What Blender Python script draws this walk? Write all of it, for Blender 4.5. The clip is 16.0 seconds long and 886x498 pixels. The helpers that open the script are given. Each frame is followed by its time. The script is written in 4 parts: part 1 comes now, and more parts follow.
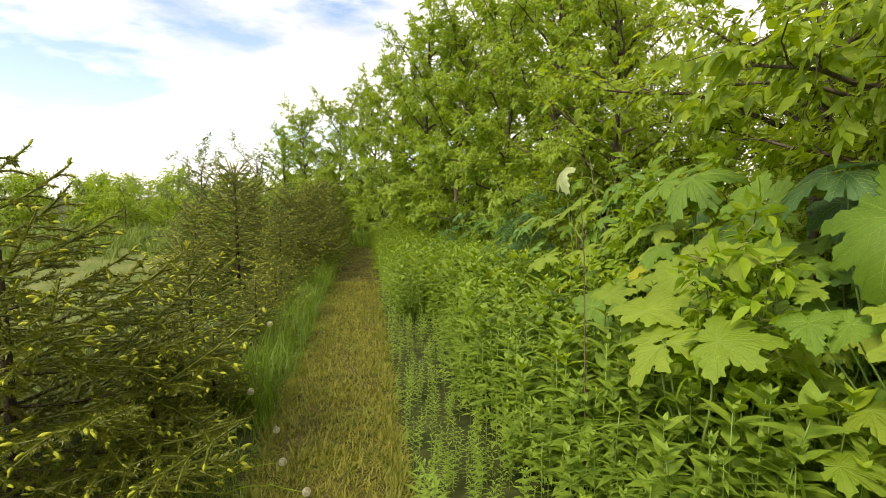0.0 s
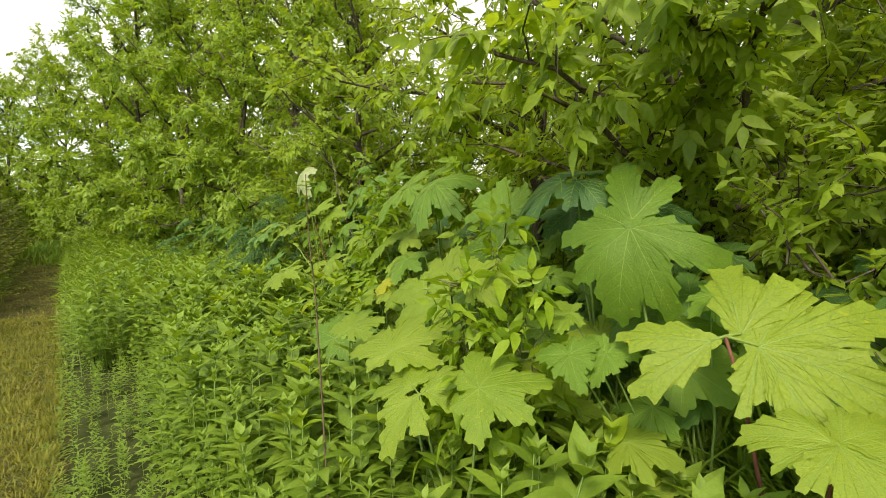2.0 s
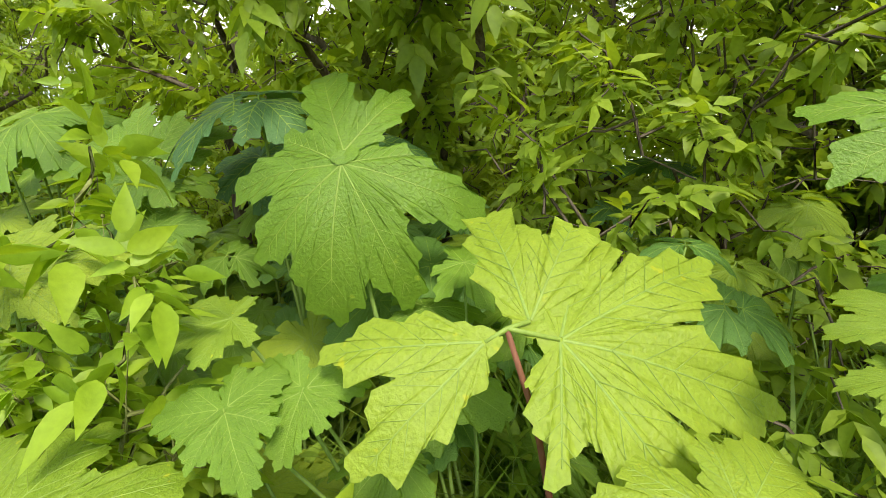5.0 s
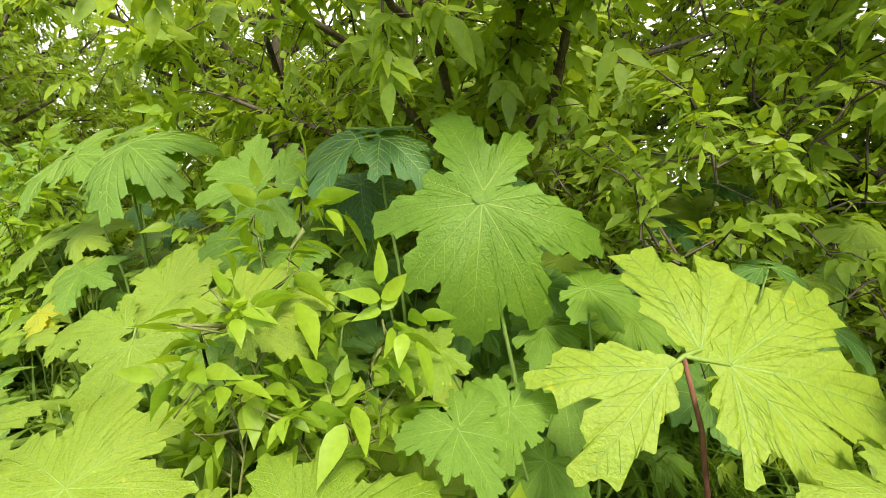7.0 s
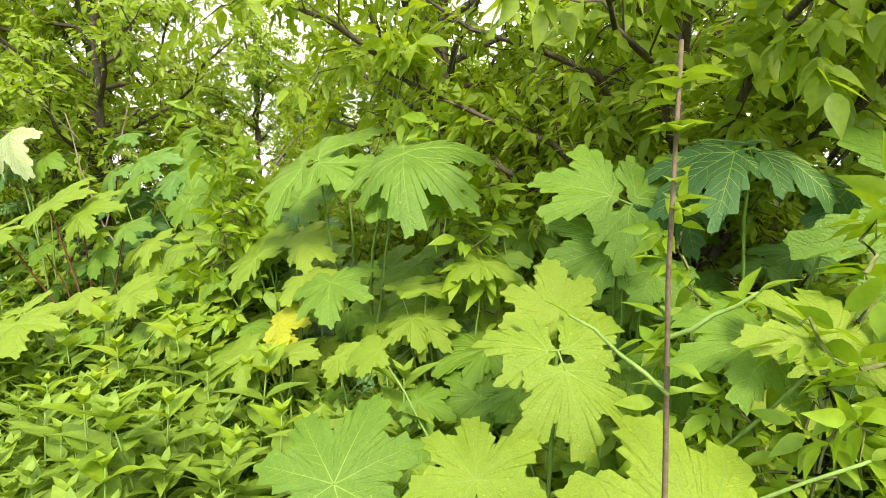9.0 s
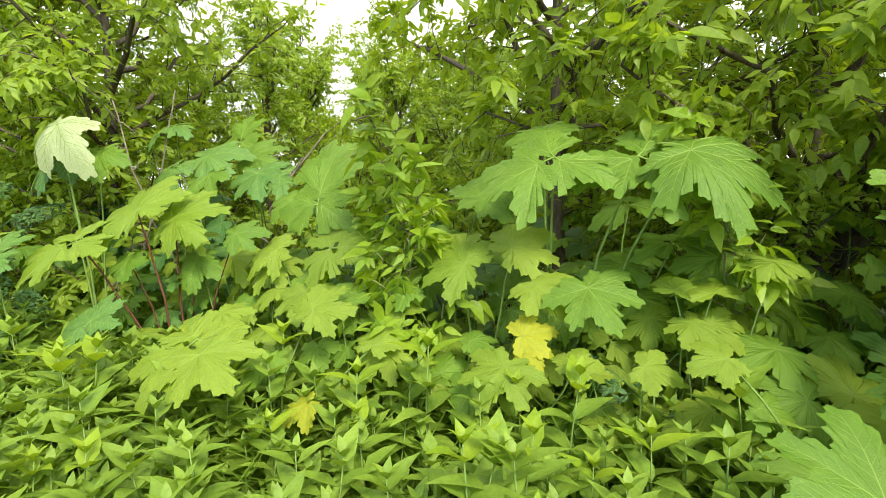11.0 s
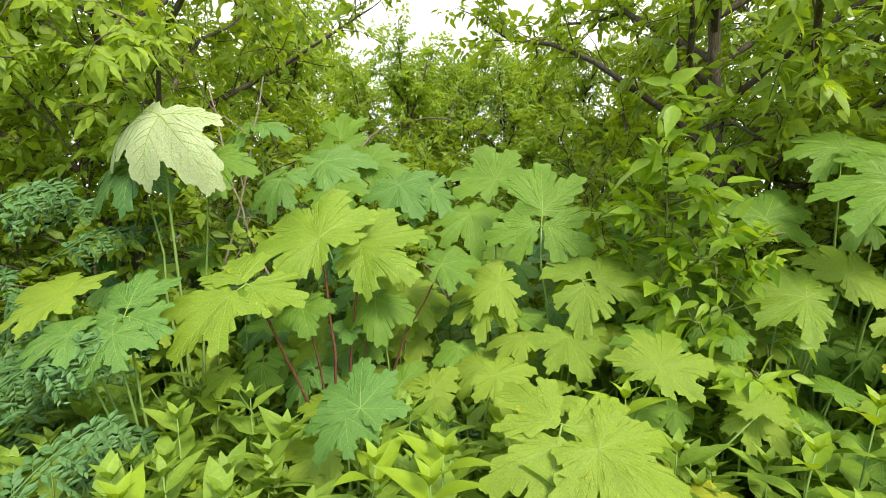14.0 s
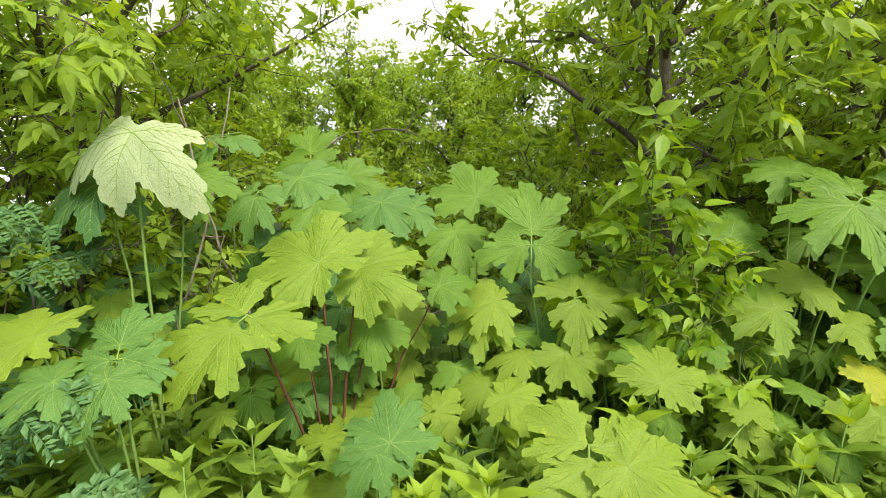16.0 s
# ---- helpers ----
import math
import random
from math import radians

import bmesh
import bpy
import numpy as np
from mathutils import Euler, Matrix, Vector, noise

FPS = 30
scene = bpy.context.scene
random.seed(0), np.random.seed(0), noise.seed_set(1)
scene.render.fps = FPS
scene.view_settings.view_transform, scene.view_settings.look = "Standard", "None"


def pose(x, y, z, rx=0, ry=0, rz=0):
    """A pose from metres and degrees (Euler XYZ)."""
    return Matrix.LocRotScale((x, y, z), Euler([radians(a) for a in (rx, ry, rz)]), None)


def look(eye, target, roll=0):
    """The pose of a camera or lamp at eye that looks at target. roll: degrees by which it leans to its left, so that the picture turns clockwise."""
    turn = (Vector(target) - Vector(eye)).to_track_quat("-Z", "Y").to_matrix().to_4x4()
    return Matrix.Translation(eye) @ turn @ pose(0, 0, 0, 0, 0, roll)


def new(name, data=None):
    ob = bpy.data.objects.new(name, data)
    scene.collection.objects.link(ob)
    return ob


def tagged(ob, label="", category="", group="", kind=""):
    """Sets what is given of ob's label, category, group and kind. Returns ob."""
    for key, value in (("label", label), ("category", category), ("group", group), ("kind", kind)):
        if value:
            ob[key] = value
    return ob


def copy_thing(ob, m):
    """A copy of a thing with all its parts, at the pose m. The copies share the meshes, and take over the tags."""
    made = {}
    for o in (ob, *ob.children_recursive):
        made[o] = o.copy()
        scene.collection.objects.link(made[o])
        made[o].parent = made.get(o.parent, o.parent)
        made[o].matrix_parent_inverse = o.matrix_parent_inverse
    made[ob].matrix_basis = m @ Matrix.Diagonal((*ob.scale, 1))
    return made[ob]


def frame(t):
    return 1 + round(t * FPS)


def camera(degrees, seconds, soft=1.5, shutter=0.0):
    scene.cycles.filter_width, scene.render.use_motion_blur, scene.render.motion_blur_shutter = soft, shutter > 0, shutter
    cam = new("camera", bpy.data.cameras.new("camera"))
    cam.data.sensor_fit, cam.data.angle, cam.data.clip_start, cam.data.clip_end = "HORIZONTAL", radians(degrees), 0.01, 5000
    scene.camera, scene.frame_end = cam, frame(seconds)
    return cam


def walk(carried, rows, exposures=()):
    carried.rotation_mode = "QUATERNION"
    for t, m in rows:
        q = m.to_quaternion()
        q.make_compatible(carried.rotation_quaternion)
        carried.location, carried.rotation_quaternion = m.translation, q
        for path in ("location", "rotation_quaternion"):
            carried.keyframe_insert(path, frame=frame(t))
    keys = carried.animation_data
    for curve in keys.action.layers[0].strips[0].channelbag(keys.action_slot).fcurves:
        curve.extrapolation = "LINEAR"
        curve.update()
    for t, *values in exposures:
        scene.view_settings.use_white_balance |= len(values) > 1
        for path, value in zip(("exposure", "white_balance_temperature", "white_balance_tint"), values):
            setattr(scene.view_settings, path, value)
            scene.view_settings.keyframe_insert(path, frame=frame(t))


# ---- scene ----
cam = camera(84.3, 16.0, soft=0.75)
walk(cam, [
    (0, pose(0.030, 0.070, 1.546, 84.21, 0, -0.00) @ pose(0, 0, 0, 0, 0, 0.21)),
    (0.5, pose(0.062, 0.265, 1.538, 84.32, 0, -1.54) @ pose(0, 0, 0, 0, 0, 0.32)),
    (1, pose(0.074, 0.409, 1.540, 84.41, 0, -10.37) @ pose(0, 0, 0, 0, 0, 0.24)),
    (1.5, pose(0.162, 0.531, 1.543, 84.27, 0, -19.30) @ pose(0, 0, 0, 0, 0, 0.06)),
    (2, pose(0.293, 0.673, 1.589, 84.32, 0, -28.37) @ pose(0, 0, 0, 0, 0, 0.07)),
    (2.5, pose(0.392, 0.852, 1.593, 84.45, 0, -39.10) @ pose(0, 0, 0, 0, 0, -0.02)),
    (3, pose(0.528, 0.964, 1.574, 83.86, 0, -51.21) @ pose(0, 0, 0, 0, 0, -0.47)),
    (3.5, pose(0.686, 1.052, 1.490, 83.54, 0, -57.70) @ pose(0, 0, 0, 0, 0, 0.11)),
    (6, pose(0.952, 1.227, 1.424, 82.88, 0, -59.45) @ pose(0, 0, 0, 0, 0, -0.14)),
    (6.5, pose(0.849, 1.292, 1.446, 82.47, 0, -59.92) @ pose(0, 0, 0, 0, 0, -0.47)),
    (7, pose(0.629, 1.422, 1.533, 82.57, 0, -60.74) @ pose(0, 0, 0, 0, 0, -0.31)),
    (7.5, pose(0.440, 1.598, 1.535, 83.14, 0, -61.04) @ pose(0, 0, 0, 0, 0, 0.10)),
    (8, pose(0.384, 1.842, 1.508, 83.61, 0, -60.55) @ pose(0, 0, 0, 0, 0, 0.79)),
    (8.5, pose(0.318, 2.107, 1.530, 84.26, 0, -59.73) @ pose(0, 0, 0, 0, 0, 1.05)),
    (9, pose(0.185, 2.387, 1.534, 83.95, 0, -59.45) @ pose(0, 0, 0, 0, 0, 0.84)),
    (11.5, pose(-0.305, 4.015, 1.531, 83.78, 0, -70.91) @ pose(0, 0, 0, 0, 0, 0.08)),
    (12, pose(-0.250, 4.344, 1.520, 84.02, 0, -71.76) @ pose(0, 0, 0, 0, 0, -0.01)),
    (12.5, pose(-0.261, 4.641, 1.550, 84.19, 0, -72.50) @ pose(0, 0, 0, 0, 0, 0.12)),
    (13, pose(-0.312, 4.930, 1.573, 84.25, 0, -75.57) @ pose(0, 0, 0, 0, 0, 0.10)),
    (13.5, pose(-0.290, 5.196, 1.557, 84.40, 0, -77.92) @ pose(0, 0, 0, 0, 0, 0.12)),
    (14, pose(-0.231, 5.424, 1.588, 84.29, 0, -81.27) @ pose(0, 0, 0, 0, 0, 0.10)),
    (14.5, pose(-0.274, 5.599, 1.616, 84.38, 0, -84.68) @ pose(0, 0, 0, 0, 0, 0.06)),
    (15, pose(-0.290, 5.702, 1.622, 84.42, 0, -87.64) @ pose(0, 0, 0, 0, 0, -0.01)),
    (15.5, pose(-0.244, 5.741, 1.651, 84.56, 0, -88.98) @ pose(0, 0, 0, 0, 0, -0.05)),
    (16, pose(-0.250, 5.718, 1.671, 84.53, 0, -89.68) @ pose(0, 0, 0, 0, 0, -0.05)),
], [(0, 0.64, 7500, 14), (2, 0.75, 7200, 11), (3.5, 1.06, 6900, 10), (6.5, 1.27, 6850, 10), (8.5, 1.48, 6950, 10), (9.2, 1.48, 6950, 10), (11.5, 1.22, 6600, 8), (16, 1.13, 6700, 8)])

# ---- light and exposure ----
SUN_EL, SUN_AZ = 48, 226          # degrees; azimuth clockwise from +y
world = bpy.data.worlds.new("sky")
scene.world = world
world.use_nodes = True
wn, wl = world.node_tree.nodes, world.node_tree.links
wn.clear()
w_out = wn.new("ShaderNodeOutputWorld")
w_bg = wn.new("ShaderNodeBackground")
w_bg.inputs["Strength"].default_value = 0.18
sky = wn.new("ShaderNodeTexSky")
sky.sky_type = "NISHITA"
sky.sun_disc = False
sky.sun_elevation, sky.sun_rotation = radians(SUN_EL), radians(SUN_AZ)
w_tc = wn.new("ShaderNodeTexCoord")
w_map = wn.new("ShaderNodeMapping")
w_map.inputs["Scale"].default_value = (1.6, 1.6, 5.0)
w_map.inputs["Location"].default_value = (0.35, 0.1, 0.2)
w_noise = wn.new("ShaderNodeTexNoise")
w_noise.inputs["Scale"].default_value = 1.5
w_noise.inputs["Detail"].default_value = 7
w_noise.inputs["Roughness"].default_value = 0.55
w_ramp = wn.new("ShaderNodeValToRGB")
w_ramp.color_ramp.elements[0].position, w_ramp.color_ramp.elements[1].position = 0.34, 0.50
w_shade = wn.new("ShaderNodeTexNoise")
w_shade.inputs["Scale"].default_value = 3.2
w_shade.inputs["Detail"].default_value = 5
w_cloud = wn.new("ShaderNodeValToRGB")
w_cloud.color_ramp.elements[0].position, w_cloud.color_ramp.elements[1].position = 0.34, 0.6
w_cloud.color_ramp.elements[0].color = (3.7, 3.85, 4.1, 1)
w_cloud.color_ramp.elements[1].color = (6.3, 6.3, 6.4, 1)
w_mix = wn.new("ShaderNodeMix")
w_mix.data_type = "RGBA"
wl.new(w_tc.outputs["Generated"], w_map.inputs["Vector"])
wl.new(w_map.outputs["Vector"], w_noise.inputs["Vector"])
wl.new(w_map.outputs["Vector"], w_shade.inputs["Vector"])
w_sep = wn.new("ShaderNodeSeparateXYZ")
w_bank = wn.new("ShaderNodeMath")          # the cloud bank thickens eastwards
w_bank.operation = "MULTIPLY_ADD"
w_bank.inputs[1].default_value = 0.20
wl.new(w_tc.outputs["Generated"], w_sep.inputs["Vector"])
wl.new(w_sep.outputs["X"], w_bank.inputs[0])
wl.new(w_noise.outputs["Fac"], w_bank.inputs[2])
wl.new(w_bank.outputs[0], w_ramp.inputs["Fac"])
wl.new(w_shade.outputs["Fac"], w_cloud.inputs["Fac"])
wl.new(w_ramp.outputs["Color"], w_mix.inputs["Factor"])
wl.new(sky.outputs["Color"], w_mix.inputs["A"])
wl.new(w_cloud.outputs["Color"], w_mix.inputs["B"])
wl.new(w_mix.outputs["Result"], w_bg.inputs["Color"])
wl.new(w_bg.outputs["Background"], w_out.inputs["Surface"])

sun = new("sun", bpy.data.lights.new("sun", "SUN"))
sun.data.energy, sun.data.angle, sun.data.color = 2.1, radians(14), (1.0, 0.95, 0.86)
az, el = radians(SUN_AZ), radians(SUN_EL)
sun_from = Vector((math.sin(az) * math.cos(el), math.cos(az) * math.cos(el), math.sin(el)))
sun.matrix_world = look(sun_from * 30, (0, 0, 0))


# ---- materials ----
def node_material(name):
    mat = bpy.data.materials.new(name)
    mat.use_nodes = True
    nt = mat.node_tree
    nt.nodes.clear()
    return mat, nt.nodes, nt.links, nt.nodes.new("ShaderNodeOutputMaterial")


def leaf_material(name, dark, light, thin=0.4, rough=0.45, grain=40.0, bump=0.25, per_object=False, spots=0.0, spot_colour=(0.45, 0.33, 0.03)):
    """A leaf: coloured leaf by leaf between two greens, mottled, glossy by its skin, and letting light through."""
    mat, n, l, out = node_material(name)
    if per_object:
        info = n.new("ShaderNodeObjectInfo")
        rnd = info.outputs["Random"]
    else:
        info = n.new("ShaderNodeNewGeometry")
        rnd = info.outputs["Random Per Island"]
    tc = n.new("ShaderNodeTexCoord")
    noise_a = n.new("ShaderNodeTexNoise")
    noise_a.inputs["Scale"].default_value = grain * 0.12
    noise_a.inputs["Detail"].default_value = 4
    noise_b = n.new("ShaderNodeTexNoise")
    noise_b.inputs["Scale"].default_value = grain
    noise_b.inputs["Detail"].default_value = 4
    l.new(tc.outputs["Object"], noise_a.inputs["Vector"])
    l.new(tc.outputs["Object"], noise_b.inputs["Vector"])
    add = n.new("ShaderNodeMath")
    add.operation = "MULTIPLY_ADD"
    add.inputs[1].default_value = 0.62
    l.new(rnd, add.inputs[0])
    half = n.new("ShaderNodeMath")
    half.operation = "MULTIPLY_ADD"
    half.inputs[1].default_value, half.inputs[2].default_value = 0.9, -0.26
    l.new(noise_a.outputs["Fac"], half.inputs[0])
    l.new(half.outputs[0], add.inputs[2])
    mix = n.new("ShaderNodeMix")
    mix.data_type = "RGBA"
    mix.inputs["A"].default_value, mix.inputs["B"].default_value = (*dark, 1), (*light, 1)
    mix.clamp_factor = True
    l.new(add.outputs[0], mix.inputs["Factor"])
    fine = n.new("ShaderNodeMix")
    fine.data_type, fine.blend_type = "RGBA", "MULTIPLY"
    fine.inputs["Factor"].default_value = 0.35
    ramp = n.new("ShaderNodeValToRGB")
    ramp.color_ramp.elements[0].position, ramp.color_ramp.elements[1].position = 0.3, 0.65
    ramp.color_ramp.elements[0].color = (0.45, 0.5, 0.4, 1)
    l.new(noise_b.outputs["Fac"], ramp.inputs["Fac"])
    l.new(mix.outputs["Result"], fine.inputs["A"])
    l.new(ramp.outputs["Color"], fine.inputs["B"])
    colour = fine.outputs["Result"]
    if spots:
        blot = n.new("ShaderNodeTexNoise")
        blot.inputs["Scale"].default_value = grain * 0.3
        blot.inputs["Detail"].default_value = 3
        l.new(tc.outputs["Object"], blot.inputs["Vector"])
        cut = n.new("ShaderNodeValToRGB")
        cut.color_ramp.elements[0].position, cut.color_ramp.elements[1].position = 0.72 - spots, 0.80 - spots
        l.new(blot.outputs["Fac"], cut.inputs["Fac"])
        blend = n.new("ShaderNodeMix")
        blend.data_type = "RGBA"
        blend.inputs["B"].default_value = (*spot_colour, 1)
        l.new(cut.outputs["Color"], blend.inputs["Factor"])
        l.new(colour, blend.inputs["A"])
        colour = blend.outputs["Result"]
    bs = n.new("ShaderNodeBsdfPrincipled")
    bs.inputs["Roughness"].default_value = rough
    bs.inputs["Specular IOR Level"].default_value = 0.35
    l.new(colour, bs.inputs["Base Color"])
    tr = n.new("ShaderNodeBsdfTranslucent")
    warm = n.new("ShaderNodeMix")
    warm.data_type, warm.blend_type = "RGBA", "MULTIPLY"
    warm.inputs["Factor"].default_value = 1.0
    warm.inputs["B"].default_value = (1.25, 1.15, 0.45, 1)
    l.new(colour, warm.inputs["A"])
    l.new(warm.outputs["Result"], tr.inputs["Color"])
    if bump:
        bp = n.new("ShaderNodeBump")
        bp.inputs["Strength"].default_value, bp.inputs["Distance"].default_value = bump, 0.01
        l.new(noise_b.outputs["Fac"], bp.inputs["Height"])
        l.new(bp.outputs["Normal"], bs.inputs["Normal"])
    sh = n.new("ShaderNodeMixShader")
    sh.inputs["Fac"].default_value = thin
    l.new(bs.outputs["BSDF"], sh.inputs[1])
    l.new(tr.outputs["BSDF"], sh.inputs[2])
    l.new(sh.outputs["Shader"], out.inputs["Surface"])
    return mat


def rough_material(name, a, b, scale=8.0, rough=0.9, bump=0.5, stretch=(1, 1, 1), depth=0.02):
    """Bark, soil, dry stalks: two colours mixed by noise at two sizes, with relief."""
    mat, n, l, out = node_material(name)
    tc = n.new("ShaderNodeTexCoord")
    mp = n.new("ShaderNodeMapping")
    mp.inputs["Scale"].default_value = stretch
    big, small = n.new("ShaderNodeTexNoise"), n.new("ShaderNodeTexNoise")
    big.inputs["Scale"].default_value, small.inputs["Scale"].default_value = scale, scale * 9
    big.inputs["Detail"].default_value = small.inputs["Detail"].default_value = 6
    l.new(tc.outputs["Object"], mp.inputs["Vector"])
    l.new(mp.outputs["Vector"], big.inputs["Vector"])
    l.new(mp.outputs["Vector"], small.inputs["Vector"])
    avg = n.new("ShaderNodeMath")
    avg.operation = "ADD"
    l.new(big.outputs["Fac"], avg.inputs[0])
    l.new(small.outputs["Fac"], avg.inputs[1])
    ramp = n.new("ShaderNodeValToRGB")
    ramp.color_ramp.elements[0].position, ramp.color_ramp.elements[1].position = 0.35, 0.65
    ramp.color_ramp.elements[0].color, ramp.color_ramp.elements[1].color = (*a, 1), (*b, 1)
    half = n.new("ShaderNodeMath")
    half.operation = "MULTIPLY"
    half.inputs[1].default_value = 0.5
    l.new(avg.outputs[0], half.inputs[0])
    l.new(half.outputs[0], ramp.inputs["Fac"])
    bs = n.new("ShaderNodeBsdfPrincipled")
    bs.inputs["Roughness"].default_value = rough
    bs.inputs["Specular IOR Level"].default_value = 0.05
    l.new(ramp.outputs["Color"], bs.inputs["Base Color"])
    bp = n.new("ShaderNodeBump")
    bp.inputs["Strength"].default_value, bp.inputs["Distance"].default_value = bump, depth
    l.new(small.outputs["Fac"], bp.inputs["Height"])
    l.new(bp.outputs["Normal"], bs.inputs["Normal"])
    l.new(bs.outputs["BSDF"], out.inputs["Surface"])
    return mat


M_MAPLE = leaf_material("maple leaf", (0.215, 0.335, 0.030), (0.41, 0.54, 0.055), thin=0.55, grain=60, bump=0.2)
M_MAPLE_FAR = leaf_material("young maple leaf", (0.215, 0.35, 0.035), (0.41, 0.55, 0.07), thin=0.52, grain=30, bump=0)
M_POPLAR = leaf_material("grey-green leaf", (0.085, 0.15, 0.03), (0.20, 0.28, 0.07), thin=0.35, grain=30, bump=0)
M_WEED = leaf_material("weed leaf", (0.175, 0.29, 0.030), (0.32, 0.455, 0.055), thin=0.38, rough=0.5, grain=90, bump=0.3)
M_TIP = leaf_material("young shoot", (0.24, 0.37, 0.022), (0.37, 0.49, 0.03), thin=0.4, rough=0.5, grain=90, bump=0.2)
M_GRASS = leaf_material("grass blade", (0.12, 0.22, 0.022), (0.26, 0.395, 0.045), thin=0.38, rough=0.42, grain=20, bump=0)
M_SHORT = leaf_material("mown grass", (0.10, 0.145, 0.012), (0.40, 0.37, 0.055), thin=0.3, rough=0.6, grain=110, bump=0)
M_MEADOW = leaf_material("meadow grass", (0.12, 0.20, 0.03), (0.24, 0.33, 0.06), thin=0.3, rough=0.5, grain=10, bump=0)
M_STRAW = leaf_material("dry grass", (0.30, 0.22, 0.10), (0.52, 0.42, 0.22), thin=0.2, rough=0.7, grain=30, bump=0)
M_NEEDLE = leaf_material("spruce needle", (0.10, 0.135, 0.020), (0.25, 0.275, 0.036), thin=0.22, rough=0.4, grain=40, bump=0)
M_SHOOT = leaf_material("spruce shoot", (0.32, 0.38, 0.03), (0.52, 0.54, 0.055), thin=0.25, rough=0.5, grain=80, bump=0.2)
M_UMBEL = leaf_material("feathery leaf", (0.08, 0.185, 0.05), (0.155, 0.29, 0.085), thin=0.3, rough=0.5, grain=60, bump=0.1)
M_SEEDLING = leaf_material("seedling leaf", (0.21, 0.36, 0.024), (0.36, 0.49, 0.035), thin=0.46, grain=60, bump=0.2)
M_SPRUCEBARK = rough_material("spruce bark", (0.035, 0.028, 0.018), (0.10, 0.08, 0.05), scale=12)
M_BARK = rough_material("bark", (0.06, 0.045, 0.032), (0.17, 0.14, 0.105), scale=9, stretch=(1, 1, 0.25))
M_TWIG = rough_material("green twig", (0.12, 0.13, 0.04), (0.22, 0.24, 0.08), scale=14, rough=0.6, bump=0.2)
M_STALK = rough_material("green stalk", (0.13, 0.21, 0.045), (0.25, 0.36, 0.09), scale=12, rough=0.5, bump=0.2, stretch=(1, 1, 0.2))
M_REDSTALK = rough_material("red-brown stalk", (0.09, 0.03, 0.022), (0.22, 0.10, 0.06), scale=12, rough=0.5, bump=0.2, stretch=(1, 1, 0.2))
M_DEAD = rough_material("dead wood", (0.16, 0.12, 0.085), (0.36, 0.30, 0.23), scale=10, stretch=(1, 1, 0.3))
M_SOIL = rough_material("weedy ground", (0.030, 0.042, 0.012), (0.085, 0.095, 0.030), scale=0.7, bump=0.9, depth=0.04)
M_PATH = rough_material("trodden turf", (0.03, 0.04, 0.010), (0.13, 0.105, 0.035), scale=2.2, bump=1.0, depth=0.03)
M_FIELD = rough_material("mown field", (0.085, 0.13, 0.025), (0.19, 0.20, 0.07), scale=0.9, bump=0.8, depth=0.04)
M_FLUFF = leaf_material("seed head", (0.62, 0.60, 0.54), (0.80, 0.78, 0.72), thin=0.4, rough=0.9, grain=80, bump=0)
M_VEIN = leaf_material("leaf vein", (0.25, 0.37, 0.06), (0.32, 0.44, 0.085), thin=0.3, rough=0.5, grain=30, bump=0)
HOG = {
    "mid": leaf_material("hogweed leaf", (0.13, 0.25, 0.024), (0.215, 0.365, 0.034), thin=0.36, rough=0.42, grain=48, bump=0.45, per_object=True, spots=0.03, spot_colour=(0.27, 0.38, 0.04)),
    "light": leaf_material("young hogweed leaf", (0.215, 0.338, 0.027), (0.335, 0.44, 0.042), thin=0.40, rough=0.45, grain=48, bump=0.45, per_object=True, spots=0.06, spot_colour=(0.42, 0.46, 0.03)),
    "blue": leaf_material("blue-green hogweed leaf", (0.095, 0.22, 0.038), (0.17, 0.315, 0.056), thin=0.3, rough=0.4, grain=48, bump=0.5, per_object=True, spots=0.02, spot_colour=(0.2, 0.33, 0.1)),
    "yellow": leaf_material("yellowing hogweed leaf", (0.40, 0.45, 0.028), (0.54, 0.53, 0.035), thin=0.4, rough=0.5, grain=48, bump=0.4, per_object=True, spots=0.1, spot_colour=(0.36, 0.44, 0.03)),
    "pale": leaf_material("pale leaf underside", (0.40, 0.47, 0.21), (0.52, 0.58, 0.30), thin=0.3, rough=0.6, grain=48, bump=0.5, per_object=True),
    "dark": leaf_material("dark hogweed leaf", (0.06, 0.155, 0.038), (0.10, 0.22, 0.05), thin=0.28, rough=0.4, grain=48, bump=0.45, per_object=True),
}


